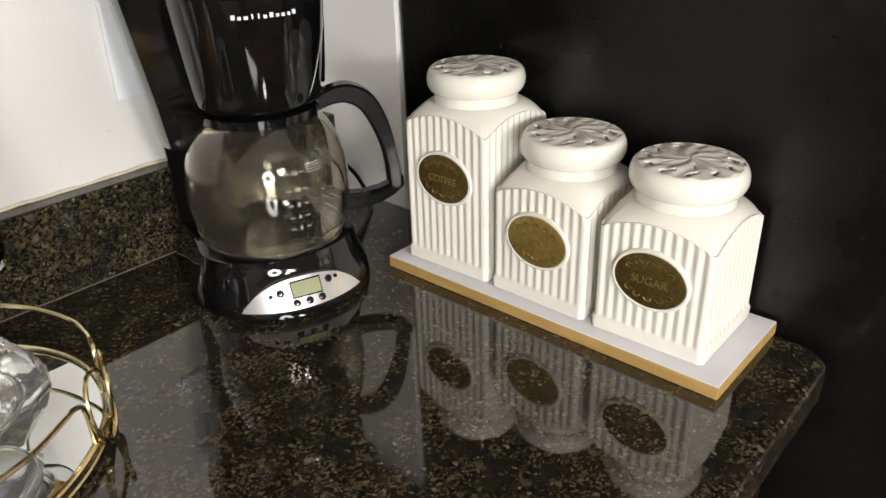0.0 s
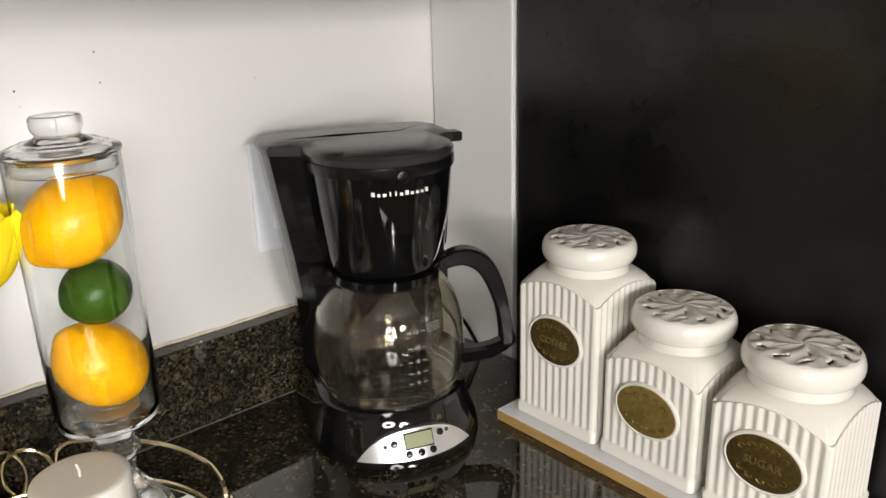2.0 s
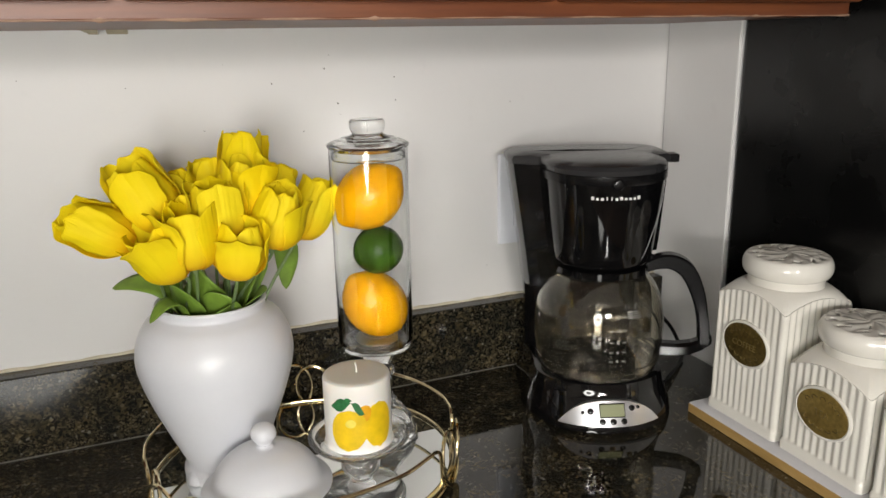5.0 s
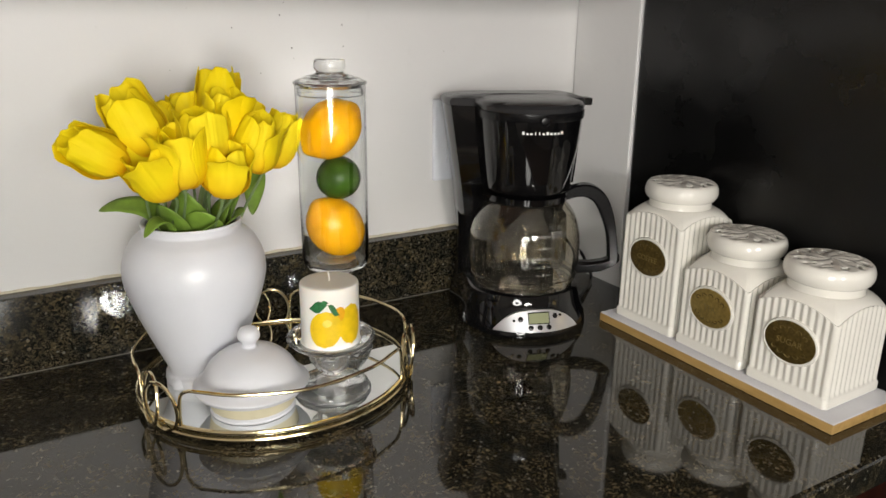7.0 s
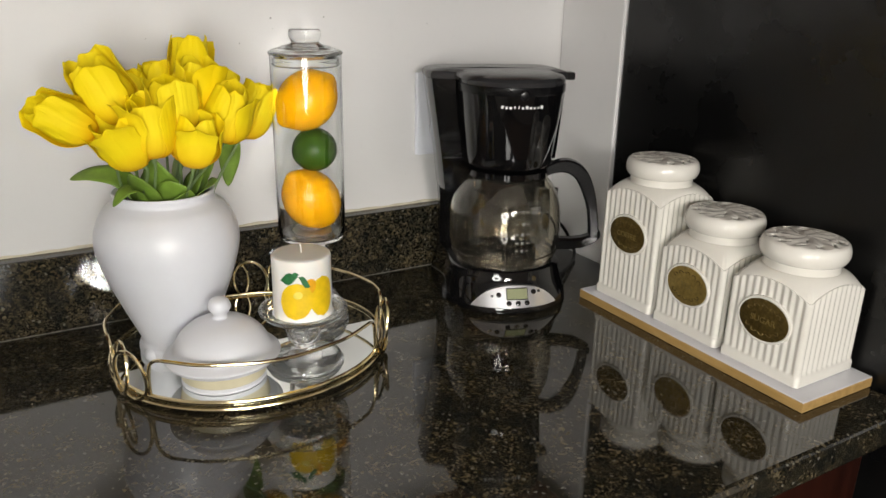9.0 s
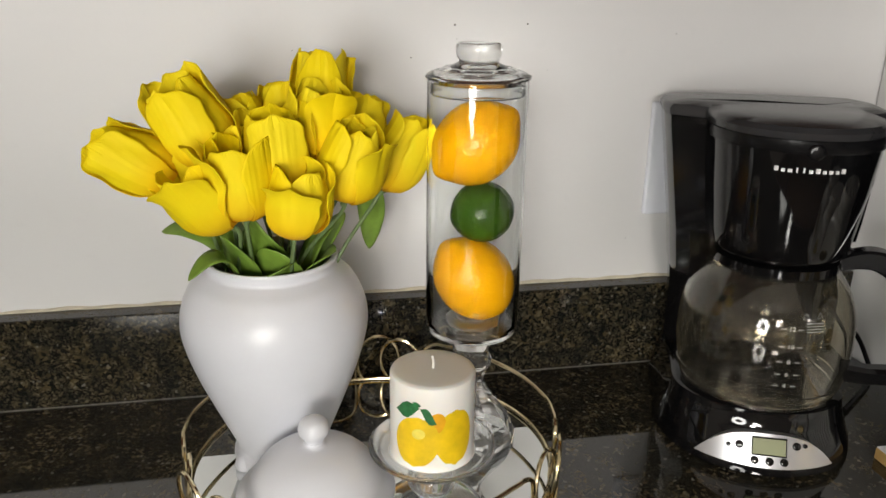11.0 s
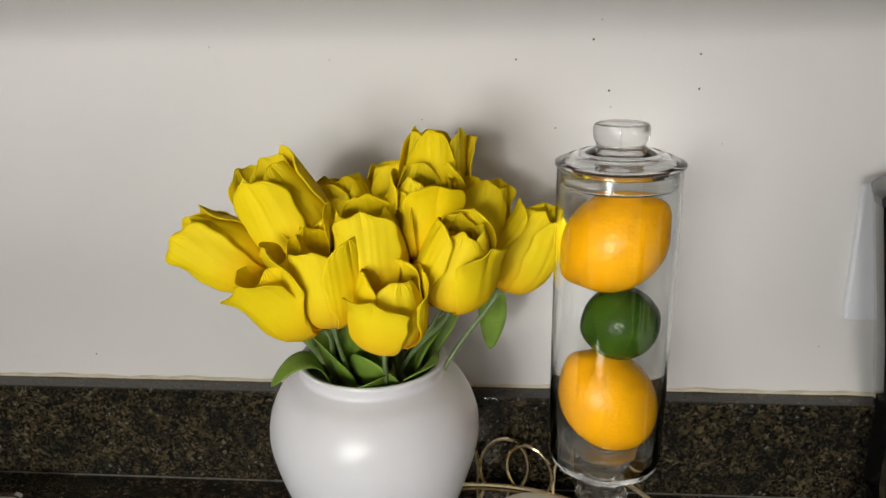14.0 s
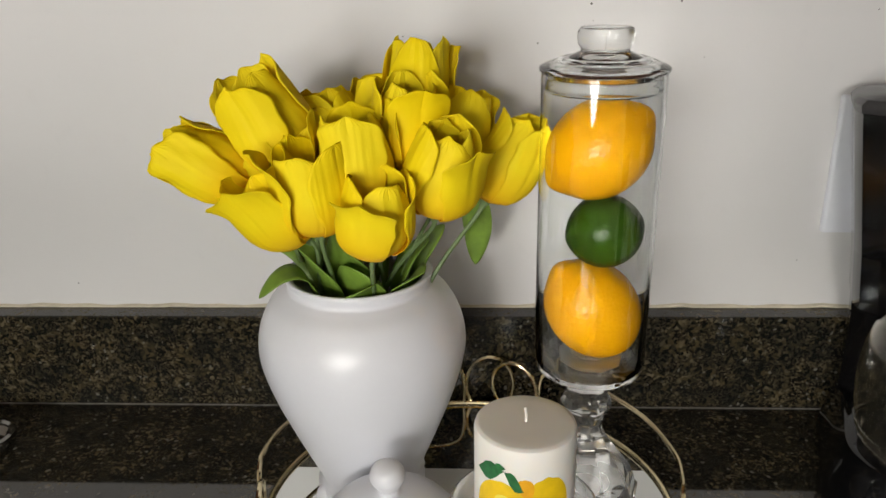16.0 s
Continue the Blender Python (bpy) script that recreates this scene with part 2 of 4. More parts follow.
GLOW = emit_material("ring_light_glow", (1.0, 0.985, 0.93), RING_STRENGTH)
LAMP_GLOW = emit_material("fill_lamp_glow", (1.0, 0.88, 0.72), 1.5)


# ---- building helpers ----
def part(name, bm, material, parent=None, label="", smooth=True, matrix=None):
    me = bpy.data.meshes.new(name)
    bm.normal_update()
    smooth = smooth and "flat" not in bm.faces.layers.int
    bm.to_mesh(me)
    bm.free()
    if smooth:
        me.polygons.foreach_set("use_smooth", [True] * len(me.polygons))
        me.set_sharp_from_angle(angle=radians(38))
    me.materials.append(material)
    ob = new(name, me)
    if matrix is not None:
        ob.matrix_basis = matrix
    ob.parent = parent
    return tagged(ob, label)


def thing(name, label, category, m=None, group="", kind=""):
    ob = new(name)
    ob.empty_display_size = 0.02
    if m is not None:
        ob.matrix_basis = m
    return tagged(ob, label, category, group, kind)


def box(x0, x1, y0, y1, z0, z1, bevel=0.0, seg=2, bm=None):
    bm = bm or bmesh.new()
    if "flat" not in bm.faces.layers.int:
        bm.faces.layers.int.new("flat")
    r = bmesh.ops.create_cube(bm, size=1, matrix=Matrix.LocRotScale(((x0 + x1) / 2, (y0 + y1) / 2, (z0 + z1) / 2), None, (x1 - x0, y1 - y0, z1 - z0)))
    if bevel:
        edges = list({e for v in r["verts"] for e in v.link_edges})
        bmesh.ops.bevel(bm, geom=edges, offset=bevel, segments=seg, affect="EDGES", profile=0.5)
    return bm


def rings(rows, closed_ends=True, loop=False):
    """A skin over rings of points, each ring closed; loop joins the last ring to the first."""
    bm = bmesh.new()
    grid = [[bm.verts.new(p) for p in row] for row in rows]
    n = len(grid[0])
    pairs = list(zip(grid, grid[1:])) + ([(grid[-1], grid[0])] if loop else [])
    for a, b in pairs:
        for i in range(n):
            bm.faces.new((a[i], a[(i + 1) % n], b[(i + 1) % n], b[i]))
    if closed_ends and not loop:
        bm.faces.new(grid[0][::-1])
        bm.faces.new(grid[-1])
    bmesh.ops.recalc_face_normals(bm, faces=bm.faces)
    return bm


def smooth_profile(pts, per=4):
    """Catmull-Rom through (r, z) points."""
    out = []
    for i in range(len(pts) - 1):
        p0, p1, p2, p3 = pts[max(i - 1, 0)], pts[i], pts[i + 1], pts[min(i + 2, len(pts) - 1)]
        for k in range(per):
            t = k / per
            out.append(tuple(0.5 * (2 * b + (c - a) * t + (2 * a - 5 * b + 4 * c - d) * t * t + (3 * b - a - 3 * c + d) * t ** 3)
                             for a, b, c, d in zip(p0, p1, p2, p3)))
    out.append(tuple(pts[-1]))
    return out


def lathe(profile, seg=48, centre=(0, 0, 0), loop=False):
    rows = []
    cx, cy, cz = centre
    for r, z in profile:
        r = max(r, 0.0002)
        rows.append([(cx + r * math.cos(2 * math.pi * i / seg), cy + r * math.sin(2 * math.pi * i / seg), cz + z) for i in range(seg)])
    return rings(rows, loop=loop)


def tube(path, r, seg=8, closed=False, taper=None):
    pts = [Vector(p) for p in path]
    n = len(pts)
    rows, up = [], None
    for i, p in enumerate(pts):
        a = pts[(i - 1) % n] if closed or i else pts[i]
        b = pts[(i + 1) % n] if closed or i < n - 1 else pts[i]
        d = (b - a).normalized()
        if up is None:
            up = d.orthogonal().normalized()
        up = (up - d * up.dot(d)).normalized()
        side = d.cross(up)
        rr = r * (taper[i] if taper else 1)
        rows.append([p + (up * math.cos(t) + side * math.sin(t)) * rr for t in (2 * math.pi * k / seg for k in range(seg))])
    return rings(rows, loop=closed)


def spline(pts, per=8):
    return [Vector(p) for p in smooth_profile([tuple(p) for p in pts], per)]


def lettering(name, body, size, material, parent, matrix, depth=0.0004, label=""):
    cu = bpy.data.curves.new(name, "FONT")
    cu.body, cu.size, cu.extrude, cu.align_x, cu.align_y, cu.resolution_u = body, size, depth, "CENTER", "CENTER", 3
    tmp = new("tmp_text", cu)
    me = bpy.data.meshes.new_from_object(tmp.evaluated_get(bpy.context.evaluated_depsgraph_get()))
    bpy.data.objects.remove(tmp)
    me.materials.clear()
    me.materials.append(material)
    ob = new(name, me)
    ob.matrix_basis = matrix
    ob.parent = parent
    return tagged(ob, label)


# ---- the room ----
def structure(name, bm, material, label):
    return tagged(part(name, bm, material, smooth=True), label, name.split("_")[0], kind="structure")


structure("floor", box(-2.4, 2.0, -2.6, 0.95, -0.05, 0.0), FLOOR, "brown wooden kitchen floor")
structure("ceiling", box(-2.4, 2.0, -2.6, 0.95, 2.44, 2.5), CEILING, "plain off-white ceiling")
structure("wall_north", box(-2.4, 0.70, W_Y, 0.93, 0.0, 2.44), WALL, "white painted wall with small specks and nail holes")
structure("wall_return", box(0.572, 0.70, 0.6665, W_Y - 0.002, 0.0, 2.44, 0.002), WALL, "short white return wall beside the refrigerator")
structure("wall_east", box(1.55, 1.65, -2.6, 0.93, 0.0, 2.44), ROOM, "beige painted far wall")
structure("wall_alcove", box(0.702, 1.55, 0.83, 0.93, 0.0, 2.44), ROOM, "plain wall behind the refrigerator")
structure("wall_west", box(-2.4, -2.3, -2.6, W_Y, 0.0, 2.44), ROOM, "beige painted far wall")
structure("wall_south", box(-2.3, 1.55, -2.6, -2.5, 0.0, 2.44), ROOM, "beige painted wall across the kitchen")

# specks and nail holes in the paint
specks = bmesh.new()
random.seed(5)
for x, z, r in ((-0.12, 1.299, 0.6), (0.032, 1.298, 1.0), (0.093, 1.313, 1.1), (0.177, 1.301, 1.0), (0.107, 1.273, 1.2), (0.178, 1.274, 1.0),
                (0.109, 1.26, 0.7), (0.065, 1.243, 0.9), (0.299, 1.052, 0.6), (0.332, 1.265, 0.7), (0.099, 1.328, 0.6), (-0.045, 1.25, 0.7),
                (-0.36, 1.03, 0.9), (-0.02, 1.32, 0.5), (0.2, 1.23, 0.5), (-0.22, 1.31, 0.6)):
    r *= 0.0008
    bmesh.ops.create_uvsphere(specks, u_segments=8, v_segments=5, radius=r, matrix=pose(x, W_Y, z) @ Matrix.Diagonal((1, 0.35, random.uniform(0.7, 1.2), 1)))
tagged(part("wall_specks", specks, MARK), "tiny dark nail holes and specks on the wall", "wall marks", kind="stuff")

# counter, splash, caulk
CORNER = [(0.572 - 0.03 * (1 - math.sin(a)), 0.176 + 0.03 * (1 - math.cos(a))) for a in (radians(9 * k) for k in range(11))]
counter = rings([[(-2.3, 0.176 + q, z)] + [(x - q * (k > 0), y + q * (k < 10), z) for k, (x, y) in enumerate(CORNER)] + [(0.572 - q, W_Y - 0.001, z), (-2.3, W_Y - 0.001, z)]
                 for z, q in ((0.878, 0.003), (0.880, 0.001), (0.883, 0.0), (C_Z - 0.006, 0.0), (C_Z - 0.003, 0.0008), (C_Z - 0.001, 0.0025), (C_Z, 0.006))])
counter.faces.layers.int.new("flat")
structure("countertop", counter, GRANITE, "polished black granite countertop with brown and grey flecks")
structure("backsplash", box(-2.3, 0.571, 0.781, W_Y - 0.0005, C_Z + 0.0006, 1.006, 0.0015, 2), GRANITE_SPLASH, "low polished black granite backsplash")
path = [(-2.2 + 2.77 * i / 240, W_Y - 0.0005, 1.0068 + 0.0007 * math.sin(i * 1.7) + 0.0006 * math.sin(i * 0.61)) for i in range(241)]
structure("trim_caulk", tube(path, 0.0021, 6), CAULK, "uneven cream caulk bead along the splash")
path = [(-2.2 + 2.77 * i / 160, 0.7806, C_Z + 0.0004) for i in range(161)]
structure("trim_joint", tube(path, 0.0008, 6), paint("grey_joint", (0.16, 0.15, 0.13), 0.5, vary=0.3, scale=90), "thin grey joint between counter and splash")


# ---- cabinets ----
def base_cabinet():
    t = thing("base_cabinet", "dark reddish-brown wooden base cabinet under the counter", "cabinet")
    part("body", box(-2.3, 0.566, 0.225, 0.78, 0.1, 0.877), CAB_DARK, t)
    part("toe_kick", box(-2.3, 0.56, 0.29, 0.70, 0.0, 0.0995), CAB_DARK, t)
    for k in range(5):
        x1 = 0.55 - k * 0.57
        d = part("drawer_front", box(x1 - 0.55, x1, 0.206, 0.2245, 0.70, 0.862, 0.005), CAB_DARK, t)
        part("handle", tube(spline([(x1 - 0.33, 0.206, 0.78), (x1 - 0.32, 0.184, 0.78), (x1 - 0.23, 0.184, 0.78), (x1 - 0.22, 0.206, 0.78)], 5), 0.004), CHROME, d, "metal bow handle")
        part("door", box(x1 - 0.55, x1, 0.206, 0.2245, 0.12, 0.69, 0.005), CAB_DARK, t)


def upper_cabinet(x0, x1, splits):
    t = thing("upper_cabinet", "worn cherry-brown wooden wall cabinet with chipped lower edge", "cabinet")
    part("body", box(x0, x1, 0.505, W_Y - 0.001, 1.358, 2.1), CAB, t)
    part("bottom_rail", box(x0, x1, 0.497, 0.5045, 1.3585, 1.40, 0.001), CAB, t)
    cuts = [x0] + splits + [x1]
    for a, b in zip(cuts, cuts[1:]):
        d = part("door", box(a + 0.004, b - 0.004, 0.478, 0.4965, 1.3705, 2.08, 0.003), CAB, t)
        part("door_panel", box(a + 0.06, b - 0.06, 0.473, 0.4785, 1.43, 2.02, 0.004), CAB, d)
    # pale chips along the lower edge
    random.seed(11)
    n = 420
    line = [(x0 + (x1 - x0) * k / n, 0.4968, 1.3586 + 0.0005 * noise.noise((k * 0.21, 0, 0))) for k in range(n + 1)]
    wear = [max(0.25, 1.0 + 1.6 * noise.noise((k * 0.13, 3, 0)) + (2.2 if noise.noise((k * 0.33, 9, 0)) > 0.42 else 0)) for k in range(n + 1)]
    part("worn_edge", tube(line, 0.0006, 5, taper=wear), CAB_EDGE, t, "pale chipped wood along the edge")
    # beige cleats where the stiles meet the wall
    for xa, xb, slant in ((-0.156, -0.1395, 0.008), (-0.132, -0.1115, 0.001)):
        part("cleat", rings([[(xa + slant * k, 0.780, z), (xb, 0.780, z), (xb, W_Y - 0.001, z), (xa + slant * k, W_Y - 0.001, z)] for k, z in ((1.0, 1.3535), (0.9, 1.3545), (0.0, 1.3578))]), TAB, t, "beige wooden cleat", smooth=False)


base_cabinet()
upper_cabinet(-1.45, 0.548, [-0.785, -0.121, 0.210])


# ---- refrigerator ----
def refrigerator():
    t = thing("refrigerator", "black textured-steel refrigerator beside the counter", "refrigerator", pose(0.575, 0.005, 0.0))
    part("body", box(0.0, 0.85, -0.02, 0.66, 0.03, 1.76, 0.006, 3), FRIDGE, t)
    d = part("door", box(0.0, 0.85, -0.085, -0.025, 0.08, 1.2, 0.012, 3), FRIDGE, t)
    part("handle", tube(spline([(0.08, -0.085, 0.6), (0.08, -0.13, 0.63), (0.08, -0.13, 1.1), (0.08, -0.085, 1.13)], 6), 0.011), BLACK_SATIN, d)
    f = part("freezer_door", box(0.0, 0.85, -0.085, -0.025, 1.215, 1.75, 0.012, 3), FRIDGE, t)
    part("handle", tube(spline([(0.08, -0.085, 1.28), (0.08, -0.13, 1.31), (0.08, -0.13, 1.6), (0.08, -0.085, 1.63)], 6), 0.011), BLACK_SATIN, f)
    for x in (0.06, 0.79):
        for y in (0.03, 0.6):
            part("foot", lathe([(0.0, 0.0), (0.02, 0.0), (0.02, 0.03), (0.0, 0.03)], 16, (x, y, 0.0)), BLACK_SATIN, t)


refrigerator()


# ---- ring light and added fill lamps ----
def ring_light():
    t = thing("ring_light", "glowing white ring light on a thin black stand", "ring light", look(RING, (-0.05, 0.65, 1.08)) )
    seg, r0, r1 = 64, 0.08, 0.19
    bm = bmesh.new()
    va = [bm.verts.new((r0 * math.cos(2 * math.pi * i / seg), r0 * math.sin(2 * math.pi * i / seg), -0.004)) for i in range(seg)]
    vb = [bm.verts.new((r1 * math.cos(2 * math.pi * i / seg), r1 * math.sin(2 * math.pi * i / seg), -0.004)) for i in range(seg)]
    for i in range(seg):
        bm.faces.new((va[i], va[(i + 1) % seg], vb[(i + 1) % seg], vb[i]))
    part("diffuser", bm, GLOW, t, "glowing white diffuser ring", smooth=False)
    part("housing", lathe([(0.078, 0.02), (0.192, 0.02), (0.192, -0.003), (0.078, -0.003)], 48, loop=True), BLACK_SATIN, t)
    s = thing("light_stand", "thin black light stand on the kitchen floor", "stand")
    part("pole", tube([(RING[0], RING[1] - 0.035, 0.02), (RING[0], RING[1] - 0.035, RING[2] - 0.17)], 0.009, 10), BLACK_SATIN, s)
    for k in range(3):
        a = 2 * math.pi * k / 3
        part("leg", tube([(RING[0], RING[1] - 0.035, 0.35), (RING[0] + 0.3 * math.cos(a), RING[1] - 0.035 + 0.3 * math.sin(a), 0.008)], 0.007, 8), BLACK_SATIN, s)


# Invented fixture round the added soft room light; always out of view.
def room_fill_lamp():
    x, y, z = ROOM_FILL
    t = thing("room_fill_lamp", "wide unseen fill lamp added across the kitchen", "lamp")
    part("back_plate", box(x - 0.30, x + 0.30, y + 0.0005, y + 0.02, z - 0.17, z + 0.17, 0.004), CHROME, t)
    part("shade", box(x - 0.285, x + 0.285, y + 0.021, y + 0.07, z - 0.155, z + 0.155, 0.012, 3), LAMP_GLOW, t, "glowing white face of the added fill lamp")


# Housing and arm are invented; the light replaces a moving phone torch.
def torch_stand_in():
    t = thing("torch_stand_in", "small round lamp standing in for the phone torch, on a thin black arm", "lamp", look(LED, (-0.02, 0.65, 1.05)))
    part("housing", lathe([(0.047, 0.0), (0.053, -0.002), (0.053, 0.004), (0.044, 0.022), (0.0, 0.026), (0.0, 0.004), (0.047, 0.003)], 32), BLACK_SATIN, t)
    s = thing("torch_arm", "thin black arm added to hold the torch stand-in", "stand")
    part("arm", tube(spline([(LED[0], LED[1] - 0.03, LED[2]), (LED[0] - 0.05, LED[1] - 0.05, LED[2] - 0.12), (RING[0] + 0.012, RING[1] - 0.035, RING[2] - 0.22)], 6), 0.005, 8), BLACK_SATIN, s)


ring_light()
torch_stand_in()
room_fill_lamp()


# ---- wall outlet and cord ----
def outlet():
    t = thing("outlet", "white plastic wall outlet plate behind the coffee maker", "outlet")
    part("plate", box(0.313, 0.385, W_Y - 0.0075, W_Y - 0.0002, 1.080, 1.199, 0.0025, 3), PLATE, t)
    for z in (1.118, 1.161):
        s = part("socket", box(0.333, 0.365, W_Y - 0.0100, W_Y - 0.0077, z - 0.014, z + 0.014, 0.001), PLATE, t)
        for x in (0.343, 0.355):
            part("slot", box(x - 0.0012, x + 0.0012, W_Y - 0.0105, W_Y - 0.0098, z - 0.004, z + 0.005), INK, s)
    part("screw", lathe([(0, 0), (0.003, 0), (0.0025, 0.001), (0, 0.0012)], 12, (0, 0, 0)), CHROME, t, matrix=pose(0.349, W_Y - 0.0076, 1.1395, 90))


outlet()


# ---- coffee maker ----
def housing_outline(z, drum, wl, wr, back):
    """Plan of the upper housing at a height: round brew basket in front, wide tank behind."""
    pts = []
    for k in range(25):
        a = math.pi + math.pi * k / 24
        pts.append((drum * math.cos(a), -0.037 + drum * math.sin(a) * 0.98, z))
    pts += [(drum * 0.99, -0.018, z), (wr * 0.97, -0.008, z), (wr, 0.002, z), (wr, back - 0.022, z), (wr - 0.007, back - 0.006, z), (wr - 0.024, back, z)]
    pts += [(0.0, back, z), (-wl + 0.024, back, z), (-wl + 0.007, back - 0.006, z), (-wl, back - 0.022, z), (-wl, 0.012, z), (-wl + 0.004, -0.002, z),
            (-wl + 0.016, -0.008, z), (-drum * 1.03, -0.016, z)]
    return pts


def coffee_maker():
    t = thing("coffee_maker", "black plastic drip coffee maker with silver control panel", "coffee maker", pose(0.38, 0.675, C_Z, 0, 0, -21))
    rows = [housing_outline(*q) for q in ((0.1829, 0.052, 0.08645, 0.076, 0.0745), (0.1835, 0.0535, 0.0866, 0.0761, 0.0745), (0.188, 0.0565, 0.0872, 0.0765, 0.0745), (0.20, 0.058, 0.089, 0.078, 0.075),
                                          (0.24, 0.063, 0.095, 0.081, 0.075), (0.28, 0.067, 0.101, 0.084, 0.076), (0.289, 0.067, 0.102, 0.084, 0.076))]
    rear = [[(-wl + 0.016, -0.008, z), (-wl + 0.004, -0.002, z), (-wl, 0.012, z), (-wl, 0.0525, z), (-wl + 0.007, 0.0685, z), (-wl + 0.024, 0.0745, z), (wr - 0.024, 0.0745, z), (wr - 0.007, 0.0685, z),
             (wr, 0.0525, z), (wr, 0.016, z), (wr - 0.004, 0.004, z), (wr - 0.016, 0.0, z), (0.045, 0.03, z), (-0.045, 0.03, z), (-0.054, 0.0, z)] for z, wl, wr in ((0.139, 0.0805, 0.0715), (0.1395, 0.0813, 0.0720), (0.141, 0.0818, 0.0724), (0.150, 0.0827, 0.0730), (0.172, 0.0852, 0.0750), (0.1824, 0.0864, 0.0759), (0.1828, 0.08645, 0.076))]
    part("tank", rings(rear), BLACK, t, "glossy black water tank")
    part("housing", rings(rows), BLACK, t, "glossy black brew housing")
    rows = [housing_outline(*q) for q in ((0.2896, 0.068, 0.103, 0.086, 0.077), (0.295, 0.069, 0.104, 0.086, 0.077), (0.299, 0.066, 0.101, 0.083, 0.074), (0.302, 0.055, 0.088, 0.07, 0.06), (0.303, 0.02, 0.03, 0.03, 0.02))]
    lid = part("lid", rings(rows), GREY_LID, t, "dark grey hinged lid")
    part("lid_lip", rings([housing_outline(z, r, 0.05, 0.05, 0.0)[:25] + [(0.03, -0.03, z), (-0.03, -0.03, z)] for z, r in ((0.279, 0.0683), (0.281, 0.0692), (0.2892, 0.0692))]), BLACK_SATIN, lid)
    part("button", lathe(smooth_profile([(0.0065, 0.0), (0.0065, 0.0015), (0.0045, 0.0028), (0.0, 0.0032)], 3), 24), BLACK_SATIN, lid, matrix=pose(0.0, -0.104, 0.281, 90))
    part("hinge_tab", box(0.082, 0.095, -0.008, 0.012, 0.288, 0.298, 0.002), BLACK_SATIN, lid)
    # thin bright seam down the side of the basket
    part("seam", tube(spline([((r + 0.0002) * math.cos(radians(a)), -0.037 + 0.98 * (r + 0.0002) * math.sin(radians(a)), z) for r, a, z in ((0.0669, -14, 0.278), (0.0648, -24, 0.252), (0.0617, -36, 0.228), (0.0585, -47, 0.204), (0.0565, -54, 0.192))], 6), 0.0003, 6), SILVER, t, "thin bright trim line")
    # tank column behind the carafe
    rows = []
    for z, wl, wr, f in ((0.028, 0.078, 0.074, 0.034), (0.06, 0.077, 0.072, 0.042), (0.11, 0.077, 0.071, 0.042), (0.1405, 0.080, 0.072, 0.036)):
        rows.append([(-wl, f, z), (-wl + 0.01, f - 0.012, z), (-0.05, f - 0.004, z), (0.05, f - 0.004, z), (wr - 0.01, f - 0.012, z), (wr, f, z),
                     (wr, 0.058, z), (wr - 0.015, 0.074, z), (-wl + 0.015, 0.074, z), (-wl, 0.058, z)])
    part("column", rings(rows), BLACK, t)
    # base with a sloped, rounded front
    def foot(z, r, w, fy):
        p = [(r * 1.06 * math.cos(math.pi + math.pi * k / 24), -0.04 + fy * math.sin(math.pi + math.pi * k / 24), z) for k in range(25)]
        return p + [(w, 0.0, z), (w, 0.06, z), (w - 0.016, 0.075, z), (-w + 0.016, 0.075, z), (-w, 0.06, z), (-w, 0.0, z)]
    part("base", rings([foot(0.0, 0.079, 0.083, 0.078), (foot(0.003, 0.082, 0.086, 0.081)), foot(0.016, 0.080, 0.084, 0.079), foot(0.033, 0.074, 0.080, 0.062), foot(0.045, 0.0715, 0.077, 0.0585), foot(0.0505, 0.0705, 0.076, 0.0575), foot(0.052, 0.068, 0.074, 0.055)]), BLACK, t)
    part("hot_plate", lathe([(0.0, 0.0515), (0.062, 0.0515), (0.064, 0.0535), (0.0, 0.0542)], 40, (0, -0.035, 0)), BLACK_SATIN, t)

    # silver crescent panel wrapped round the front of the base
    def front(u, v, off):
        a = math.radians(270 + 41 * u)
        r = 0.0805 * 1.06
        x, y = r * math.cos(a), -0.04 + (0.0806 - 0.016 * max(0.0, v)) * math.sin(a)
        n = Vector((math.cos(a), math.sin(a) * 1.0, 0.75)).normalized()
        return Vector((x, y, 0.0045 + 0.0305 * v)) + n * off
    def crescent(off, k=1.0):
        out = []
        for i in range(21):
            u = -1 + 2 * i / 20
            out.append(front(u * k, 0.13 + 0.05 * (1 - k), off))
        for i in range(21):
            u = 1 - 2 * i / 20
            out.append(front(u * k, 0.13 + 0.86 * (1 - abs(u) ** 2.6) * k, off))
        return out
    bm = bmesh.new()
    lo, hi = crescent(0.0012), crescent(0.0042, 0.985)
    n = len(lo)
    vl, vh = [bm.verts.new(p) for p in lo], [bm.verts.new(p) for p in hi]
    back = [bm.verts.new(p + Vector((0, 0.008, 0))) for p in lo]
    for i in range(n):
        j = (i + 1) % n
        if (lo[i] - lo[j]).length > 1e-6:
            bm.faces.new((vl[i], vl[j], vh[j], vh[i]))
            bm.faces.new((back[i], back[j], vl[j], vl[i]))
    for i in range(20):
        a, b, c, d = vh[i], vh[i + 1], vh[40 - i], vh[41 - i]
        bm.faces.new([v for k2, v in enumerate((a, b, c, d))])
    bmesh.ops.remove_doubles(bm, verts=bm.verts, dist=1e-5)
    bmesh.ops.recalc_face_normals(bm, faces=bm.faces)
    panel = part("control_panel", bm, SILVER, t, "silver crescent control panel")

    def on_panel(u, v):
        o = front(u, v, 0.0046)
        du = (front(u + 0.02, v, 0.0046) - front(u - 0.02, v, 0.0046)).normalized()
        dv = (front(u, v + 0.05, 0.0046) - front(u, v - 0.05, 0.0046)).normalized()
        nn = du.cross(dv).normalized()
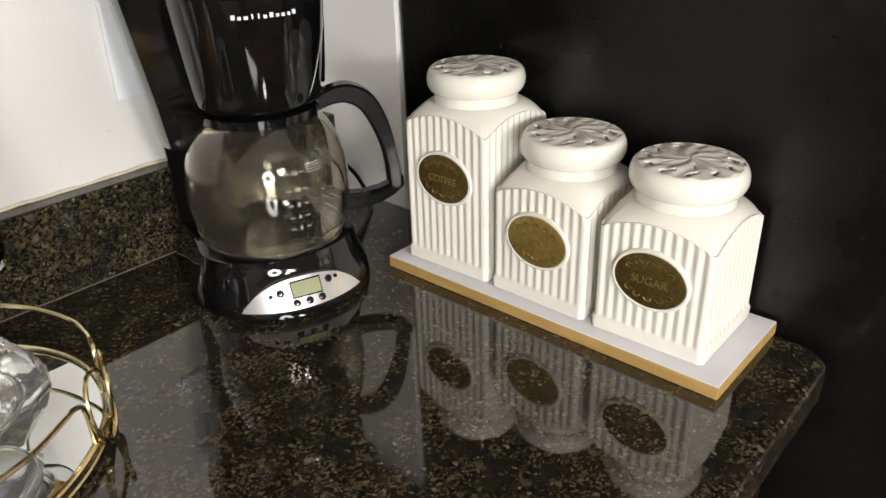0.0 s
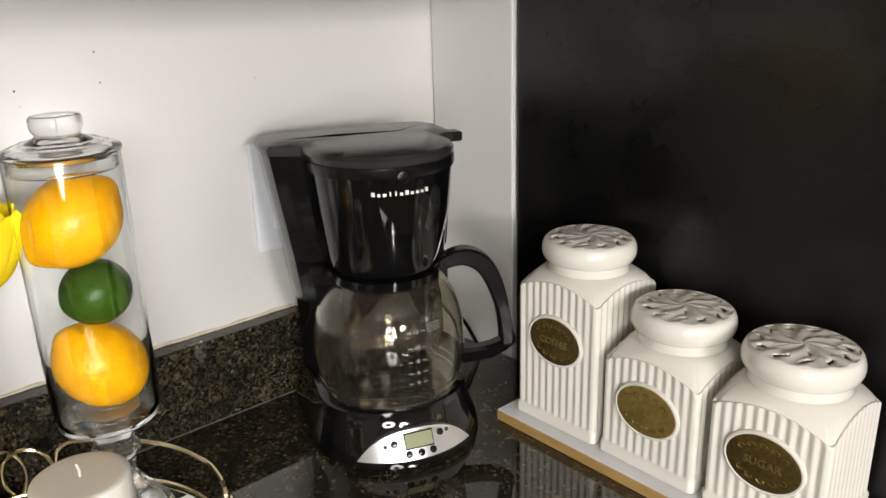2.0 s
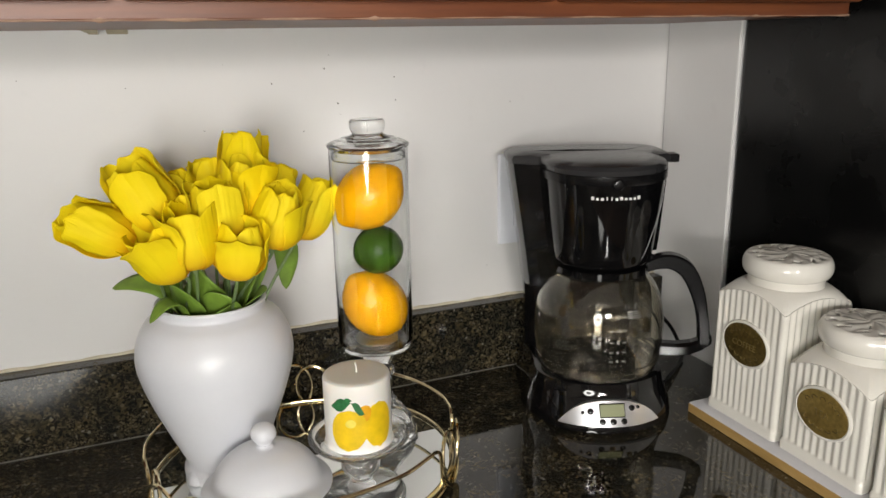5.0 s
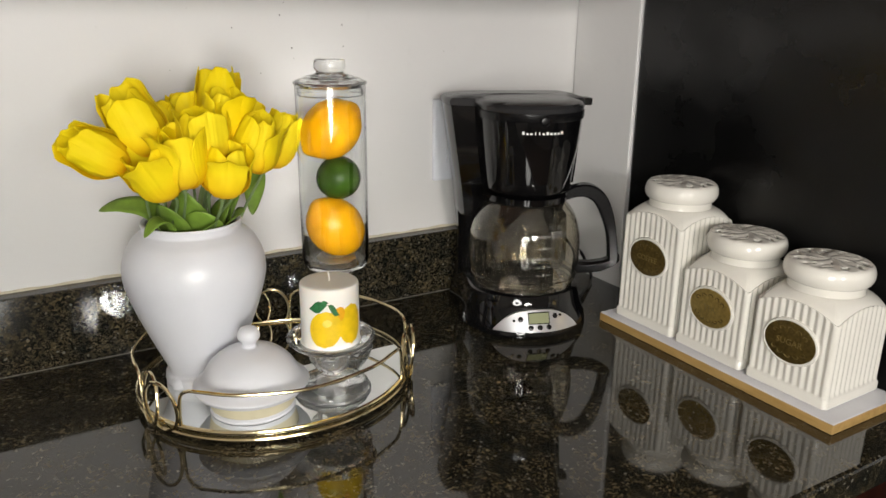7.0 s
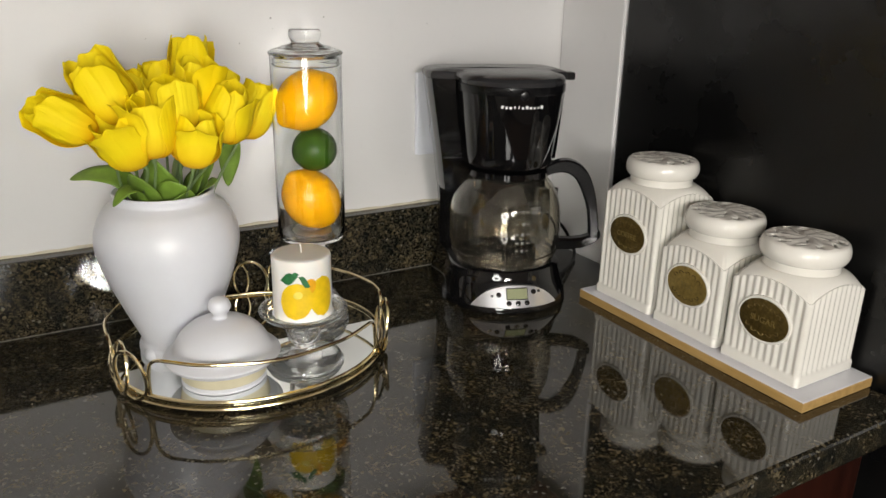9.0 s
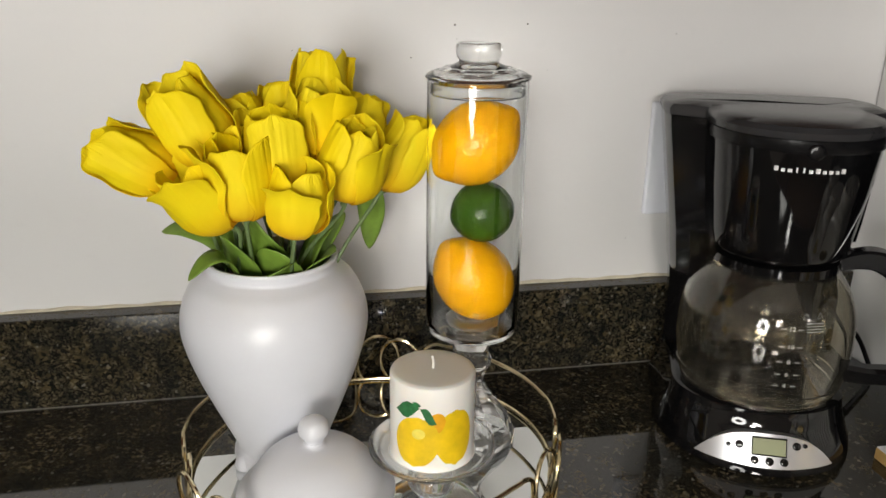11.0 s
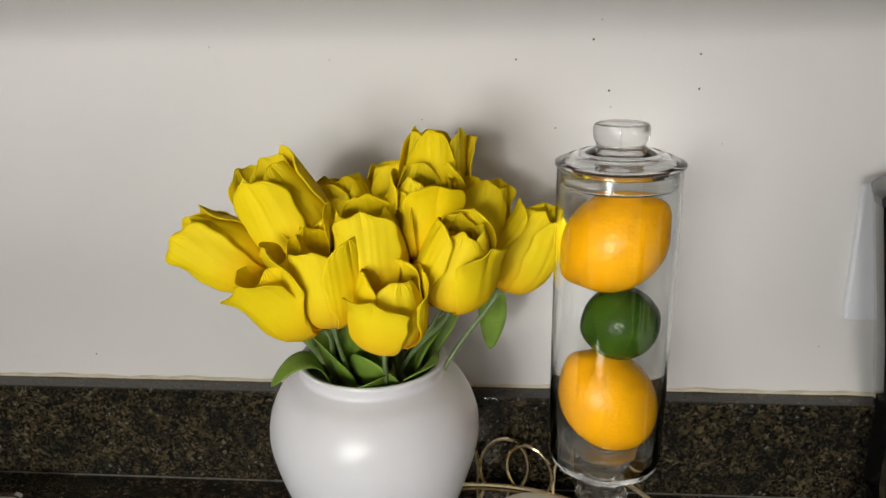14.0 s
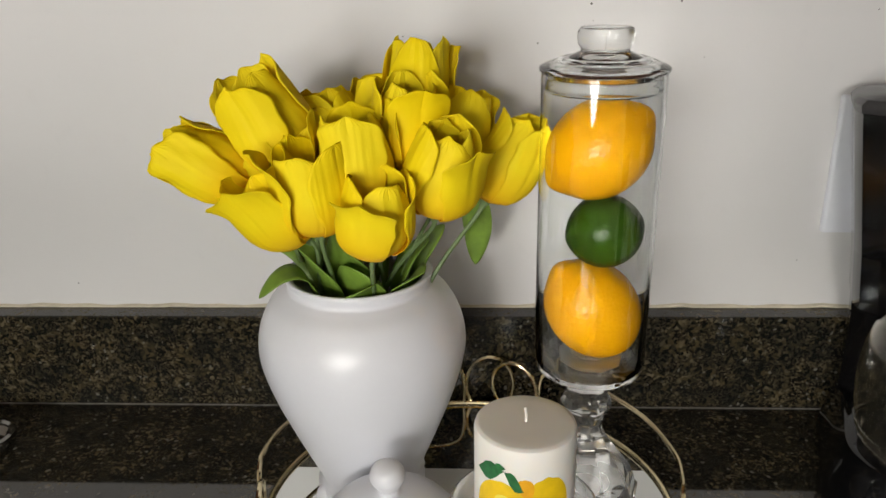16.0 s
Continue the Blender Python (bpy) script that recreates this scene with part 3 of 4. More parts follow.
        return Matrix(((du.x, dv.x, nn.x, o.x), (du.y, dv.y, nn.y, o.y), (du.z, dv.z, nn.z, o.z), (0, 0, 0, 1)))
    lcd = part("display", box(-0.0135, 0.0135, -0.0068, 0.0068, -0.001, 0.0006, 0.0004), LCD, panel, "pale green lcd display", matrix=on_panel(0.02, 0.66))
    part("display_frame", tube([(-0.0140, -0.0073, 0.0005), (0.0140, -0.0073, 0.0005), (0.0140, 0.0073, 0.0005), (-0.0140, 0.0073, 0.0005)], 0.0007, 6, True), BLACK_SATIN, panel, matrix=on_panel(0.02, 0.66))
    for u, v, r in ((-0.36, 0.62, 0.0034), (-0.5, 0.56, 0.0019), (0.38, 0.70, 0.0034), (0.5, 0.70, 0.0019), (-0.16, 0.30, 0.0034), (0.03, 0.30, 0.0034), (0.22, 0.30, 0.0034)):
        part("button", lathe(smooth_profile([(r, -0.001), (r, 0.001), (r * 0.7, 0.0018), (0.0, 0.002)], 3), 16), BLACK, panel, "small black button", matrix=on_panel(u, v))

    # white maker's mark as a plain row of bars
    for k, (wd, h) in enumerate(((0.0045, 0.0045), (0.004, 0.0031), (0.005, 0.0031), (0.0018, 0.0045), (0.0018, 0.0045), (0.004, 0.0031), (0.0045, 0.0045), (0.004, 0.0031), (0.004, 0.0031), (0.0032, 0.0031), (0.004, 0.0045))):
        s = -0.026 + 0.0050 * k
        a = math.radians(270) + s / 0.0655
        r = 0.0655
        m = Matrix.Translation((r * math.cos(a), -0.037 + r * math.sin(a), 0.2655 + (0.0008 if h > 0.004 else 0))) @ Matrix.Rotation(a + math.pi / 2, 4, "Z")
        part("mark_bar", box(-wd * 0.34, wd * 0.34, -0.0006, 0.0008, -h * 0.4, h * 0.4), WHITE_INK, t, "white printed bar", matrix=m)

    # carafe
    c = thing("carafe", "empty glass coffee carafe with black handle and white level marks", "carafe", pose(0.38, 0.675, C_Z + 0.0545, 0, 0, -21) @ pose(0, -0.035, 0) @ Matrix.Diagonal((1.02, 1.02, 0.914, 1.0)))
    prof = smooth_profile([(0.0, 0.0), (0.060, 0.0), (0.0665, 0.003), (0.0692, 0.012), (0.0728, 0.032), (0.0738, 0.052), (0.0722, 0.077), (0.0665, 0.100), (0.0575, 0.117), (0.0490, 0.1275), (0.047, 0.1355)], 4)
    inner = [(max(r - 0.0019, 0.0), z + (0.002 if z < 0.004 else 0.0)) for r, z in prof]
    g = part("glass", lathe(prof + inner[::-1], 64), CARAFE, c, "clear glass with brownish reflections tinted in")
    g.visible_shadow = False
    part("base_ring", lathe([(0.0690, 0.0105), (0.0702, 0.0115), (0.0712, 0.0165), (0.0700, 0.0175)], 64, loop=True), CARAFE, c, "thick glass band near the foot").visible_shadow = False
    part("collar", lathe([(0.0492, 0.1265), (0.0525, 0.127), (0.053, 0.1355), (0.0485, 0.1375), (0.0476, 0.1365)], 48, loop=True), BLACK, c)
    part("lid", lathe(smooth_profile([(0.046, 0.133), (0.046, 0.1368), (0.03, 0.1382), (0.0, 0.1385)], 3), 40), BLACK_SATIN, c)
    # spout
    part("spout", rings([[(-0.045 - 0.016 * q, (0.017 - 0.010 * q) * math.cos(a) , 0.1305 + 0.003 * q + 0.006 * math.sin(a) * (1 - q * 0.5)) for a in (2 * math.pi * k / 16 for k in range(16))] for q in (0, 0.4, 0.8, 1.0)]), CARAFE, c)
    # D-shaped handle towards the side
    hd = []
    ctrl = [(0.049, 0.130), (0.064, 0.1375), (0.080, 0.1385), (0.0965, 0.1265), (0.1095, 0.096), (0.1170, 0.060), (0.1190, 0.033)]
    for i, (r, z) in enumerate(smooth_profile(ctrl, 5)):
        hd.append((r, z))
    rows = []
    for i, (r, z) in enumerate(hd):
        a = hd[max(i - 1, 0)]; b = hd[min(i + 1, len(hd) - 1)]
        tx, tz = b[0] - a[0], b[1] - a[1]
        L = math.hypot(tx, tz)
        nx, nz = -tz / L, tx / L
        q = i / (len(hd) - 1)
        th, wd = 0.0066 + 0.0042 * math.sin(math.pi * min(1, q * 1.3)), 0.0085 + 0.002 * q
        rows.append([(r + nx * th * sx * 0.9, wd * sy, z + nz * th * sx * 0.9) for sx, sy in ((-1, -0.75), (-0.75, -1), (0.75, -1), (1, -0.75), (1, 0.75), (0.75, 1), (-0.75, 1), (-1, 0.75))])
    h = part("handle", rings(rows), BLACK_SATIN, c, "black plastic handle", matrix=pose(0, 0, 0, 0, 0, -10))
    part("handle_bracket", rings([[(x, y * w, z + h * q) for y, q in ((-1, -0.6), (-0.6, -1), (0.6, -1), (1, -0.6), (1, 0.6), (0.6, 1), (-0.6, 1), (-1, 0.6))]
                                  for x, z, w, h in ((0.069, 0.021, 0.0085, 0.0095), (0.088, 0.021, 0.0085, 0.0085), (0.104, 0.0235, 0.009, 0.0085), (0.118, 0.030, 0.009, 0.008), (0.127, 0.036, 0.0085, 0.006))]), BLACK, h)
    part("thumb_rest", lathe(smooth_profile([(0.006, 0.0), (0.0065, 0.008), (0.004, 0.013), (0.0, 0.014)], 3), 16, (0.056, 0.0, 0.133)), BLACK_SATIN, h)
    # level marks
    def face(ang, z):
        for (r0, z0), (r1, z1) in zip(prof, prof[1:]):
            if z0 <= z <= z1 and z1 > z0:
                r = r0 + (r1 - r0) * (z - z0) / (z1 - z0)
                dz, dr = z1 - z0, r1 - r0
                break
        a = math.radians(270 + ang)
        n = Vector((math.cos(a) * dz, math.sin(a) * dz, -dr)).normalized()
        x = Vector((-math.sin(a), math.cos(a), 0))
        y = n.cross(x)
        o = Vector((r * math.cos(a), r * math.sin(a), z)) + n * 0.0005
        return Matrix(((x.x, y.x, n.x, o.x), (x.y, y.y, n.y, o.y), (x.z, y.z, n.z, o.z), (0, 0, 0, 1)))
    for word, z in (("12", 0.088), ("10", 0.072), ("8", 0.0575), ("6", 0.045), ("4", 0.033)):
        lettering("level_number", word, 0.0056, LEVEL_INK, c, face(4, z), 0.0001, "white level number")
        for s in (-5.5, 5.5):
            part("level_dash", box(-0.002, 0.002, -0.0003, 0.0003, 0, 0.0003), LEVEL_INK, c, "thin white level dash", matrix=face(4 + s, z))
    for k in range(5):
        part("level_tick", box(-0.0014, 0.0014, -0.0003, 0.0003, 0, 0.0003), LEVEL_INK, c, "small white tick", matrix=face(-14, 0.070 + 0.008 * k))
    for k in range(4):
        part("warning_bar", box(-0.0075, 0.0075, -0.00022, 0.00022, 0, 0.0003), LEVEL_INK, c, "faint printed bar", matrix=face(19, 0.086 + 0.0024 * k))
    for s in (-1, 1):
        part("warning_triangle", tube([(-0.003, -0.002, 0.0002), (0.003, -0.002, 0.0002), (0.0, 0.003, 0.0002)], 0.00018, 5, True), LEVEL_INK, c, matrix=face(18 + 5 * s, 0.099))
    cord = thing("power_cord", "black power cord running behind the coffee maker", "cord")
    part("cable", tube(spline([(0.47, 0.735, 1.0), (0.502, 0.722, 0.99), (0.527, 0.709, 0.964), (0.544, 0.707, 0.936), (0.549, 0.703, 0.920), (0.532, 0.687, 0.9152), (0.508, 0.669, 0.9150), (0.475, 0.646, 0.9150)], 8), 0.0025, 8), BLACK_SATIN, cord)
    part("strain_relief", tube([(0.462, 0.738, 1.008), (0.47, 0.735, 1.0), (0.478, 0.732, 0.994)], 0.0045, 8), BLACK_SATIN, cord)


coffee_maker()


# ---- canisters on their board ----
def serving_board():
    t = thing("serving_board", "white board with bare wooden edges under the canisters", "board")
    part("core", box(0.452, 0.5705, 0.226, 0.574, C_Z + 0.0004, C_Z + 0.0112, 0.0008), BOARD_EDGE, t, "bare pine edge")
    part("top_sheet", box(0.4525, 0.570, 0.2265, 0.5735, C_Z + 0.0113, C_Z + 0.0125, 0.0004), BOARD_TOP, t, "white laminate top")


def fluted_body(half, z_corner, z_neck, neck, arch=0.0125):
    """A fluted square jar whose dome meets the faces in arches."""
    per, flutes = 66, 11
    n = per * 4
    base, plain = 0.0, 0.013

    def outline(s, grow, amp):
        side, u = divmod(s / per, 1.0)
        v = 2 * u - 1
        h = half + grow
        d = h - (amp * (0.5 + 0.5 * math.cos(2 * math.pi * flutes * u)) if 0.03 < u < 0.97 else 0.0)
        c = h * 0.985
        x, y = v * c, -d
        k = max(0.0, abs(v) - 0.93) / 0.07
        y += k * k * 0.0035
        for _ in range(int(side) % 4):
            x, y = -y, x
        return x, y, v
    rows = []
    for z, grow, amp in ((base, -0.001, 0), (0.001, 0.0005, 0), (0.0095, 0.0008, 0), (0.0115, 0.0, 0), (plain, -0.0008, 0.0), (plain + 0.002, -0.0006, 0.0018)):
        rows.append([(*outline(s, grow, amp)[:2], z) for s in range(n)])
    for f in (0.25, 0.5, 0.75, 0.95, 0.985):
        rows.append([(x, y, plain + (z_corner + arch * (1 - v * v) - plain) * f) for x, y, v in (outline(s, -0.0006, 0.0018) for s in range(n))])
    rows.append([(x, y, z_corner + arch * (1 - v * v)) for x, y, v in (outline(s, -0.0012, 0.0004) for s in range(n))])
    edge = [(x, y, z_corner + arch * (1 - v * v)) for x, y, v in (outline(s, -0.003, 0.0) for s in range(n))]
    for q in (0.0, 0.12, 0.28, 0.46, 0.64, 0.8, 0.92, 1.0):
        row = []
        for x, y, z in edge:
            r = math.hypot(x, y)
            rr = r + (neck - r) * q
            zz = z + 0.0016 * min(1, q * 8) + (z_neck - z - 0.0016) * (1 - (1 - q) ** 1.7) * (q > 0)
            row.append((x / r * rr, y / r * rr, zz))
        rows.append(row)
    ring = rows[-1]
    rows.append([(x * 0.985, y * 0.985, z_neck + 0.004) for x, y, z in ring])
    rows.append([(x * 0.985, y * 0.985, z_neck + 0.009) for x, y, z in ring])
    rows.append([(x * 0.90, y * 0.90, z_neck + 0.009) for x, y, z in ring])
    rows.append([(x * 0.88, y * 0.88, z_neck - 0.05) for x, y, z in ring])
    return rings(rows)


def pierced_top(r_out, z):
    """The lid's flat top: a ring of leaf-shaped openings round a pierced flower."""
    seg, rad = 120, 26
    bm = bmesh.new()
    def keep(a, r):
        q = r / r_out
        if 0.66 < q < 0.90:
            k = (a * 11 / (2 * math.pi) + 0.35 * math.sin(q * 9)) % 1.0
            w = 0.19 * math.sin(math.pi * (q - 0.66) / 0.24)
            if abs(k - 0.5) < w:
                return False
        if 0.24 < q < 0.56:
            k = ((a + 0.5) * 5 / (2 * math.pi) + 0.25 * q) % 1.0
            w = 0.05 * math.sin(math.pi * (q - 0.24) / 0.32)
            if abs(k - 0.5) < w:
                return False
        return True
    def hz(a, r):
        q = r / r_out
        return z + 0.0022 * (1 - q * q) + 0.0006 * math.sin(a * 7 + q * 8) * math.sin(math.pi * q) + 0.0006 * math.cos(a * 14) * (q > 0.6)
    grid = [[bm.verts.new((r * math.cos(a), r * math.sin(a), hz(a, r))) for a in (2 * math.pi * i / seg for i in range(seg))] for r in (r_out * (0.02 + 0.98 * j / rad) for j in range(rad + 1))]
    for j in range(rad):
        rm = r_out * (0.02 + 0.98 * (j + 0.5) / rad)
        for i in range(seg):
            if keep(2 * math.pi * (i + 0.5) / seg, rm):
                bm.faces.new((grid[j][i], grid[j + 1][i], grid[j + 1][(i + 1) % seg], grid[j][(i + 1) % seg]))
    bm.faces.new([grid[0][i] for i in range(seg)][::-1])
    loose = [v for v in bm.verts if not v.link_faces]
    bmesh.ops.delete(bm, geom=loose, context="VERTS")
    bmesh.ops.recalc_face_normals(bm, faces=bm.faces)
    return bm


def canister(word, y, z_corner, z_neck, plaque_z, label, turn):
    t = thing("canister", label, "canister", pose(0.5165, y, C_Z + 0.0128, 0, 0, turn), "kitchen canisters")
    part("body", fluted_body(0.0495, z_corner, z_neck, 0.0395), CERAMIC, t, "fluted white ceramic body")
    lid = part("lid", lathe(smooth_profile([(0.037, 0.0088), (0.0410, 0.009), (0.0438, 0.0118), (0.0456, 0.017), (0.0453, 0.0232), (0.0432, 0.0285), (0.0407, 0.0305)], 4) +
                     [(0.0390, 0.0292), (0.0425, 0.023), (0.0425, 0.017), (0.037, 0.0115)], 64, (0, 0, z_neck), loop=True), CERAMIC, t, "round white ceramic lid")
    top = part("pierced_top", pierced_top(0.0407, z_neck + 0.0302), CERAMIC, lid, "pierced leaf-pattern top")
    s = top.modifiers.new("thick", "SOLIDIFY")
    s.thickness, s.offset = 0.0028, -1
    # oval plaque on the front face
    m = Matrix.Translation((-0.0500, 0, plaque_z)) @ Matrix(((0, 0, -1, 0), (-1, 0, 0, 0), (0, 1, 0, 0), (0, 0, 0, 1)))
    def oval(a, b, z0, z1, k=0.93):
        return rings([[(a * s2 * math.cos(q), b * s2 * math.sin(q), zz) for q in (2 * math.pi * i / 56 for i in range(56))] for s2, zz in ((1, z0), (1, z1 - 0.0006), (k, z1))])
    part("plaque_rim", rings([[(a * math.cos(q), b * math.sin(q), zz) for q in (2 * math.pi * i / 56 for i in range(56))] for a, b, zz in ((0.0335, 0.0265, -0.002), (0.033, 0.026, 0.0004), (0.0315, 0.0245, 0.0012), (0.030, 0.023, 0.0004))]), CERAMIC, t, matrix=m)
    # The TEA plaque's golden reflection comes from its lighter base colour.
    p = part("plaque", oval(0.0302, 0.0232, -0.001, 0.0014), BRONZE_LIT if word == "TEA" else BRONZE, t, "bronze oval plaque with a golden reflection in its colour" if word == "TEA" else "dark bronze oval plaque", matrix=m)
    lettering("word", word, 0.0098, BRONZE_HI, p, pose(0, -0.0005, 0.0014), 0.0005, "raised bronze lettering")
    for sgn in (-1, 1):
        for k in range(5):
            a = math.radians(90 * sgn + (k - 2) * 26)
            pts = [(0.0235 * math.cos(a + d) * (1 + 0.06 * e), 0.0165 * math.sin(a + d) * (1 + 0.06 * e), 0.0016) for d, e in ((-0.16, -1.5), (-0.06, 0.6), (0.06, 0.8), (0.14, -0.6), (0.1, -2.0))]
            part("scroll", tube(spline(pts, 3), 0.0006, 5), BRONZE_MID, p)


serving_board()
canister("COFFEE", 0.5105, 0.140, 0.159, 0.094, "tall fluted white ceramic canister with bronze coffee plaque", 0.6)
canister("TEA", 0.4035, 0.095, 0.117, 0.0615, "short fluted white ceramic canister with bronze tea plaque", -0.8)
canister("SUGAR", 0.2975, 0.094, 0.115, 0.0605, "wide fluted white ceramic canister with bronze sugar plaque", 0.9)


# ---- gold tray ----
TRAY = (0.008, 0.628)
TA, TB = 0.152, 0.140


def rim(a, k=1.0):
    return TRAY[0] + TA * k * math.cos(a), TRAY[1] + TB * k * math.sin(a)


def mirror_tray():
    t = thing("mirror_tray", "round mirrored tray with gold wire rail and loops", "tray")
    part("mirror", rings([[(*rim(2 * math.pi * i / 96, k), z) for i in range(96)] for k, z in ((0.985, C_Z + 0.0055), (0.985, C_Z + 0.0105), (0.98, C_Z + 0.011))]), MIRROR, t, "mirror glass base", smooth=False)
    for k, z in ((1.0, C_Z + 0.0045), (1.0, C_Z + 0.0125)):
        part("base_wire", tube([(*rim(2 * math.pi * i / 96, k), z) for i in range(96)], 0.0023, 8, True), GOLD, t)
    centres = [math.radians(d) for d in (201, 330, 79)]
    for c in centres:
        x, y = rim(c, 1.012)
        ang = math.atan2(TB * math.sin(c), TA * math.cos(c))
        for s in (-1, 1):
            m = pose(x, y, C_Z + 0.0305) @ Matrix.Rotation(ang, 4, "Z") @ pose(0.001 * s, 0.0115 * s, 0, 0, 6 * s, 12 * s)
            part("loop", tube([(0, 0.0215 * math.cos(q), 0.0275 * math.sin(q)) for q in (2 * math.pi * i / 40 for i in range(40))], 0.0019, 8, True), GOLD, t, matrix=m)
    for a0, a1 in ((201, 330), (330, 439), (79, 201)):
        pts = []
        lo, hi = radians(a0 + 13), radians(a1 - 13)
        for f, h in ((0.0, 0.014), (0.0, 0.03), (0.012, 0.047), (0.05, 0.054), (0.1, 0.055), (0.25, 0.054), (0.5, 0.053), (0.75, 0.054), (0.9, 0.055), (0.95, 0.054), (0.988, 0.047), (1.0, 0.03), (1.0, 0.014)):
            a = lo + (hi - lo) * f
            pts.append((*rim(a, 1.004), C_Z + h))
        part("rail", tube(spline(pts, 6), 0.0019, 8), GOLD, t)
    for d in (140, 20, 270):
        a = radians(d)
        x, y = rim(a, 0.9)
        part("foot", lathe([(0.0, 0.0), (0.006, 0.0), (0.006, 0.0052), (0.0, 0.0052)], 12, (x, y, C_Z + 0.0002)), BLACK_SATIN, t)


mirror_tray()
TZ = C_Z + 0.0112          # top of the mirror


# ---- vase and tulips ----
VX, VY = -0.068, 0.655


def vase():
    t = thing("vase", "satin white ceramic ginger-jar vase on the tray", "vase", pose(VX, VY, TZ))
    prof = smooth_profile([(0.0, 0.0), (0.036, 0.0), (0.0405, 0.002), (0.0405, 0.010), (0.0375, 0.014), (0.038, 0.019), (0.044, 0.034), (0.0535, 0.058), (0.0645, 0.088), (0.0715, 0.113), (0.0735, 0.130),
                           (0.0705, 0.147), (0.0625, 0.163), (0.0540, 0.1705), (0.0502, 0.1735), (0.0500, 0.177), (0.0512, 0.1805), (0.0506, 0.1828), (0.0490, 0.1830)], 4)
    inner = [(0.0465, 0.1815), (0.0465, 0.175), (0.0585, 0.160), (0.068, 0.140), (0.068, 0.115), (0.04, 0.04), (0.0, 0.03)]
    part("body", lathe([(r * 1.02, z) for r, z in prof + inner], 72), SATIN, t)
    for k in range(4):
        a = radians(212 + 90 * k)
        part("scroll_foot", lathe(smooth_profile([(0.0, 0.0), (0.007, 0.0), (0.0085, 0.004), (0.0065, 0.010), (0.0, 0.013)], 3), 16, (0.0375 * math.cos(a), 0.0375 * math.sin(a), 0.0)), SATIN, t)


def petal_mesh(length, radius, a0, close, wide, curl, rnd):
    """A broad silk petal: cupped foot, widest above the middle, round ruffled tip, pressed veins."""
    bm = bmesh.new()
    nu, nv = 24, 18
    grid = []
    ph, wob, lean = rnd.uniform(0, 6), rnd.uniform(0.7, 1.5), rnd.uniform(-0.16, 0.16)
    for j in range(nv + 1):
        v = 1 - (1 - j / nv) ** 1.7
        r = radius * ((max(0.0, 1 - (1 - v / 0.38) ** 2)) ** 0.5 if v < 0.38 else 1 - close * ((v - 0.38) / 0.62) ** 1.6)
        r = max(r, 0.0022)
        if v < 0.62:
            f = 0.34 + 0.66 * math.sin(0.5 * math.pi * v / 0.62) ** 0.9
        else:
            f = max(0.0, 1 - ((v - 0.62) / 0.38) ** 2.5) ** 0.5
        w = wide * f * (1 + 0.035 * math.sin(23 * v + ph))
        row = []
        for i in range(nu + 1):
            u = -1 + 2 * i / nu
            a = a0 + u * w / max(r, 0.62 * radius) + lean * v
            us = u * f
            flat = 1 / math.cos(min(1.0, abs(u * w / radius)) * 0.42) - 1
            rr = r * (1 + flat * min(1.0, v * 2.5)) - 0.0011 * v * math.exp(-(us / 0.13) ** 2)
            rr += 0.0002 * v * (1 if i % 2 else -1) * min(1.0, 3 * f)
            rr += wob * v * v * (0.0018 * math.sin(3.6 * us + ph + 3 * v) + 0.0016 * abs(us) ** 2 * math.sin(9 * us + 2 * ph + 6 * v))
            rr += curl * max(0.0, v - 0.6) ** 2 * (0.6 + 0.4 * abs(us))
            z = length * (v - 0.045 * v * v * u * u * f) + 0.0008 * wob * v ** 4 * math.sin(10 * us + ph) - curl * 0.5 * max(0.0, v - 0.7) ** 2
            row.append(bm.verts.new((rr * math.cos(a), rr * math.sin(a), z)))
        grid.append(row)
    for j in range(nv):
        for i in range(nu):
            bm.faces.new((grid[j][i], grid[j][i + 1], grid[j + 1][i + 1], grid[j + 1][i]))
    bmesh.ops.recalc_face_normals(bm, faces=bm.faces)
    return bm


def leaf_mesh(path, width, fold, roll, to_local):
    pts = spline(path, 5)
    bm = bmesh.new()
    rows = []
    n = len(pts)
    for i, p in enumerate(pts):
        d = (pts[min(i + 1, n - 1)] - pts[max(i - 1, 0)]).normalized()
        side = d.cross(Vector((0, 0, 1)))
        side = side.normalized() if side.length > 0.05 else Vector((1, 0, 0))
        side = Matrix.Rotation(roll, 3, d) @ side
        up = side.cross(d)
        f = i / (n - 1)
        w = width * max(0.06, math.sin(math.pi * (0.08 + 0.92 * f) ** 0.85) ** 0.75) if f < 1 else 0.0004
        rows.append([bm.verts.new(p + side * w * s + up * w * fold * abs(s)) for s in (-1, -0.5, 0, 0.5, 1)])
    for a, b in zip(rows, rows[1:]):
        for i in range(4):
            bm.faces.new((a[i], a[i + 1], b[i + 1], b[i]))
    bm.transform(to_local)
    bmesh.ops.recalc_face_normals(bm, faces=bm.faces)
    return bm


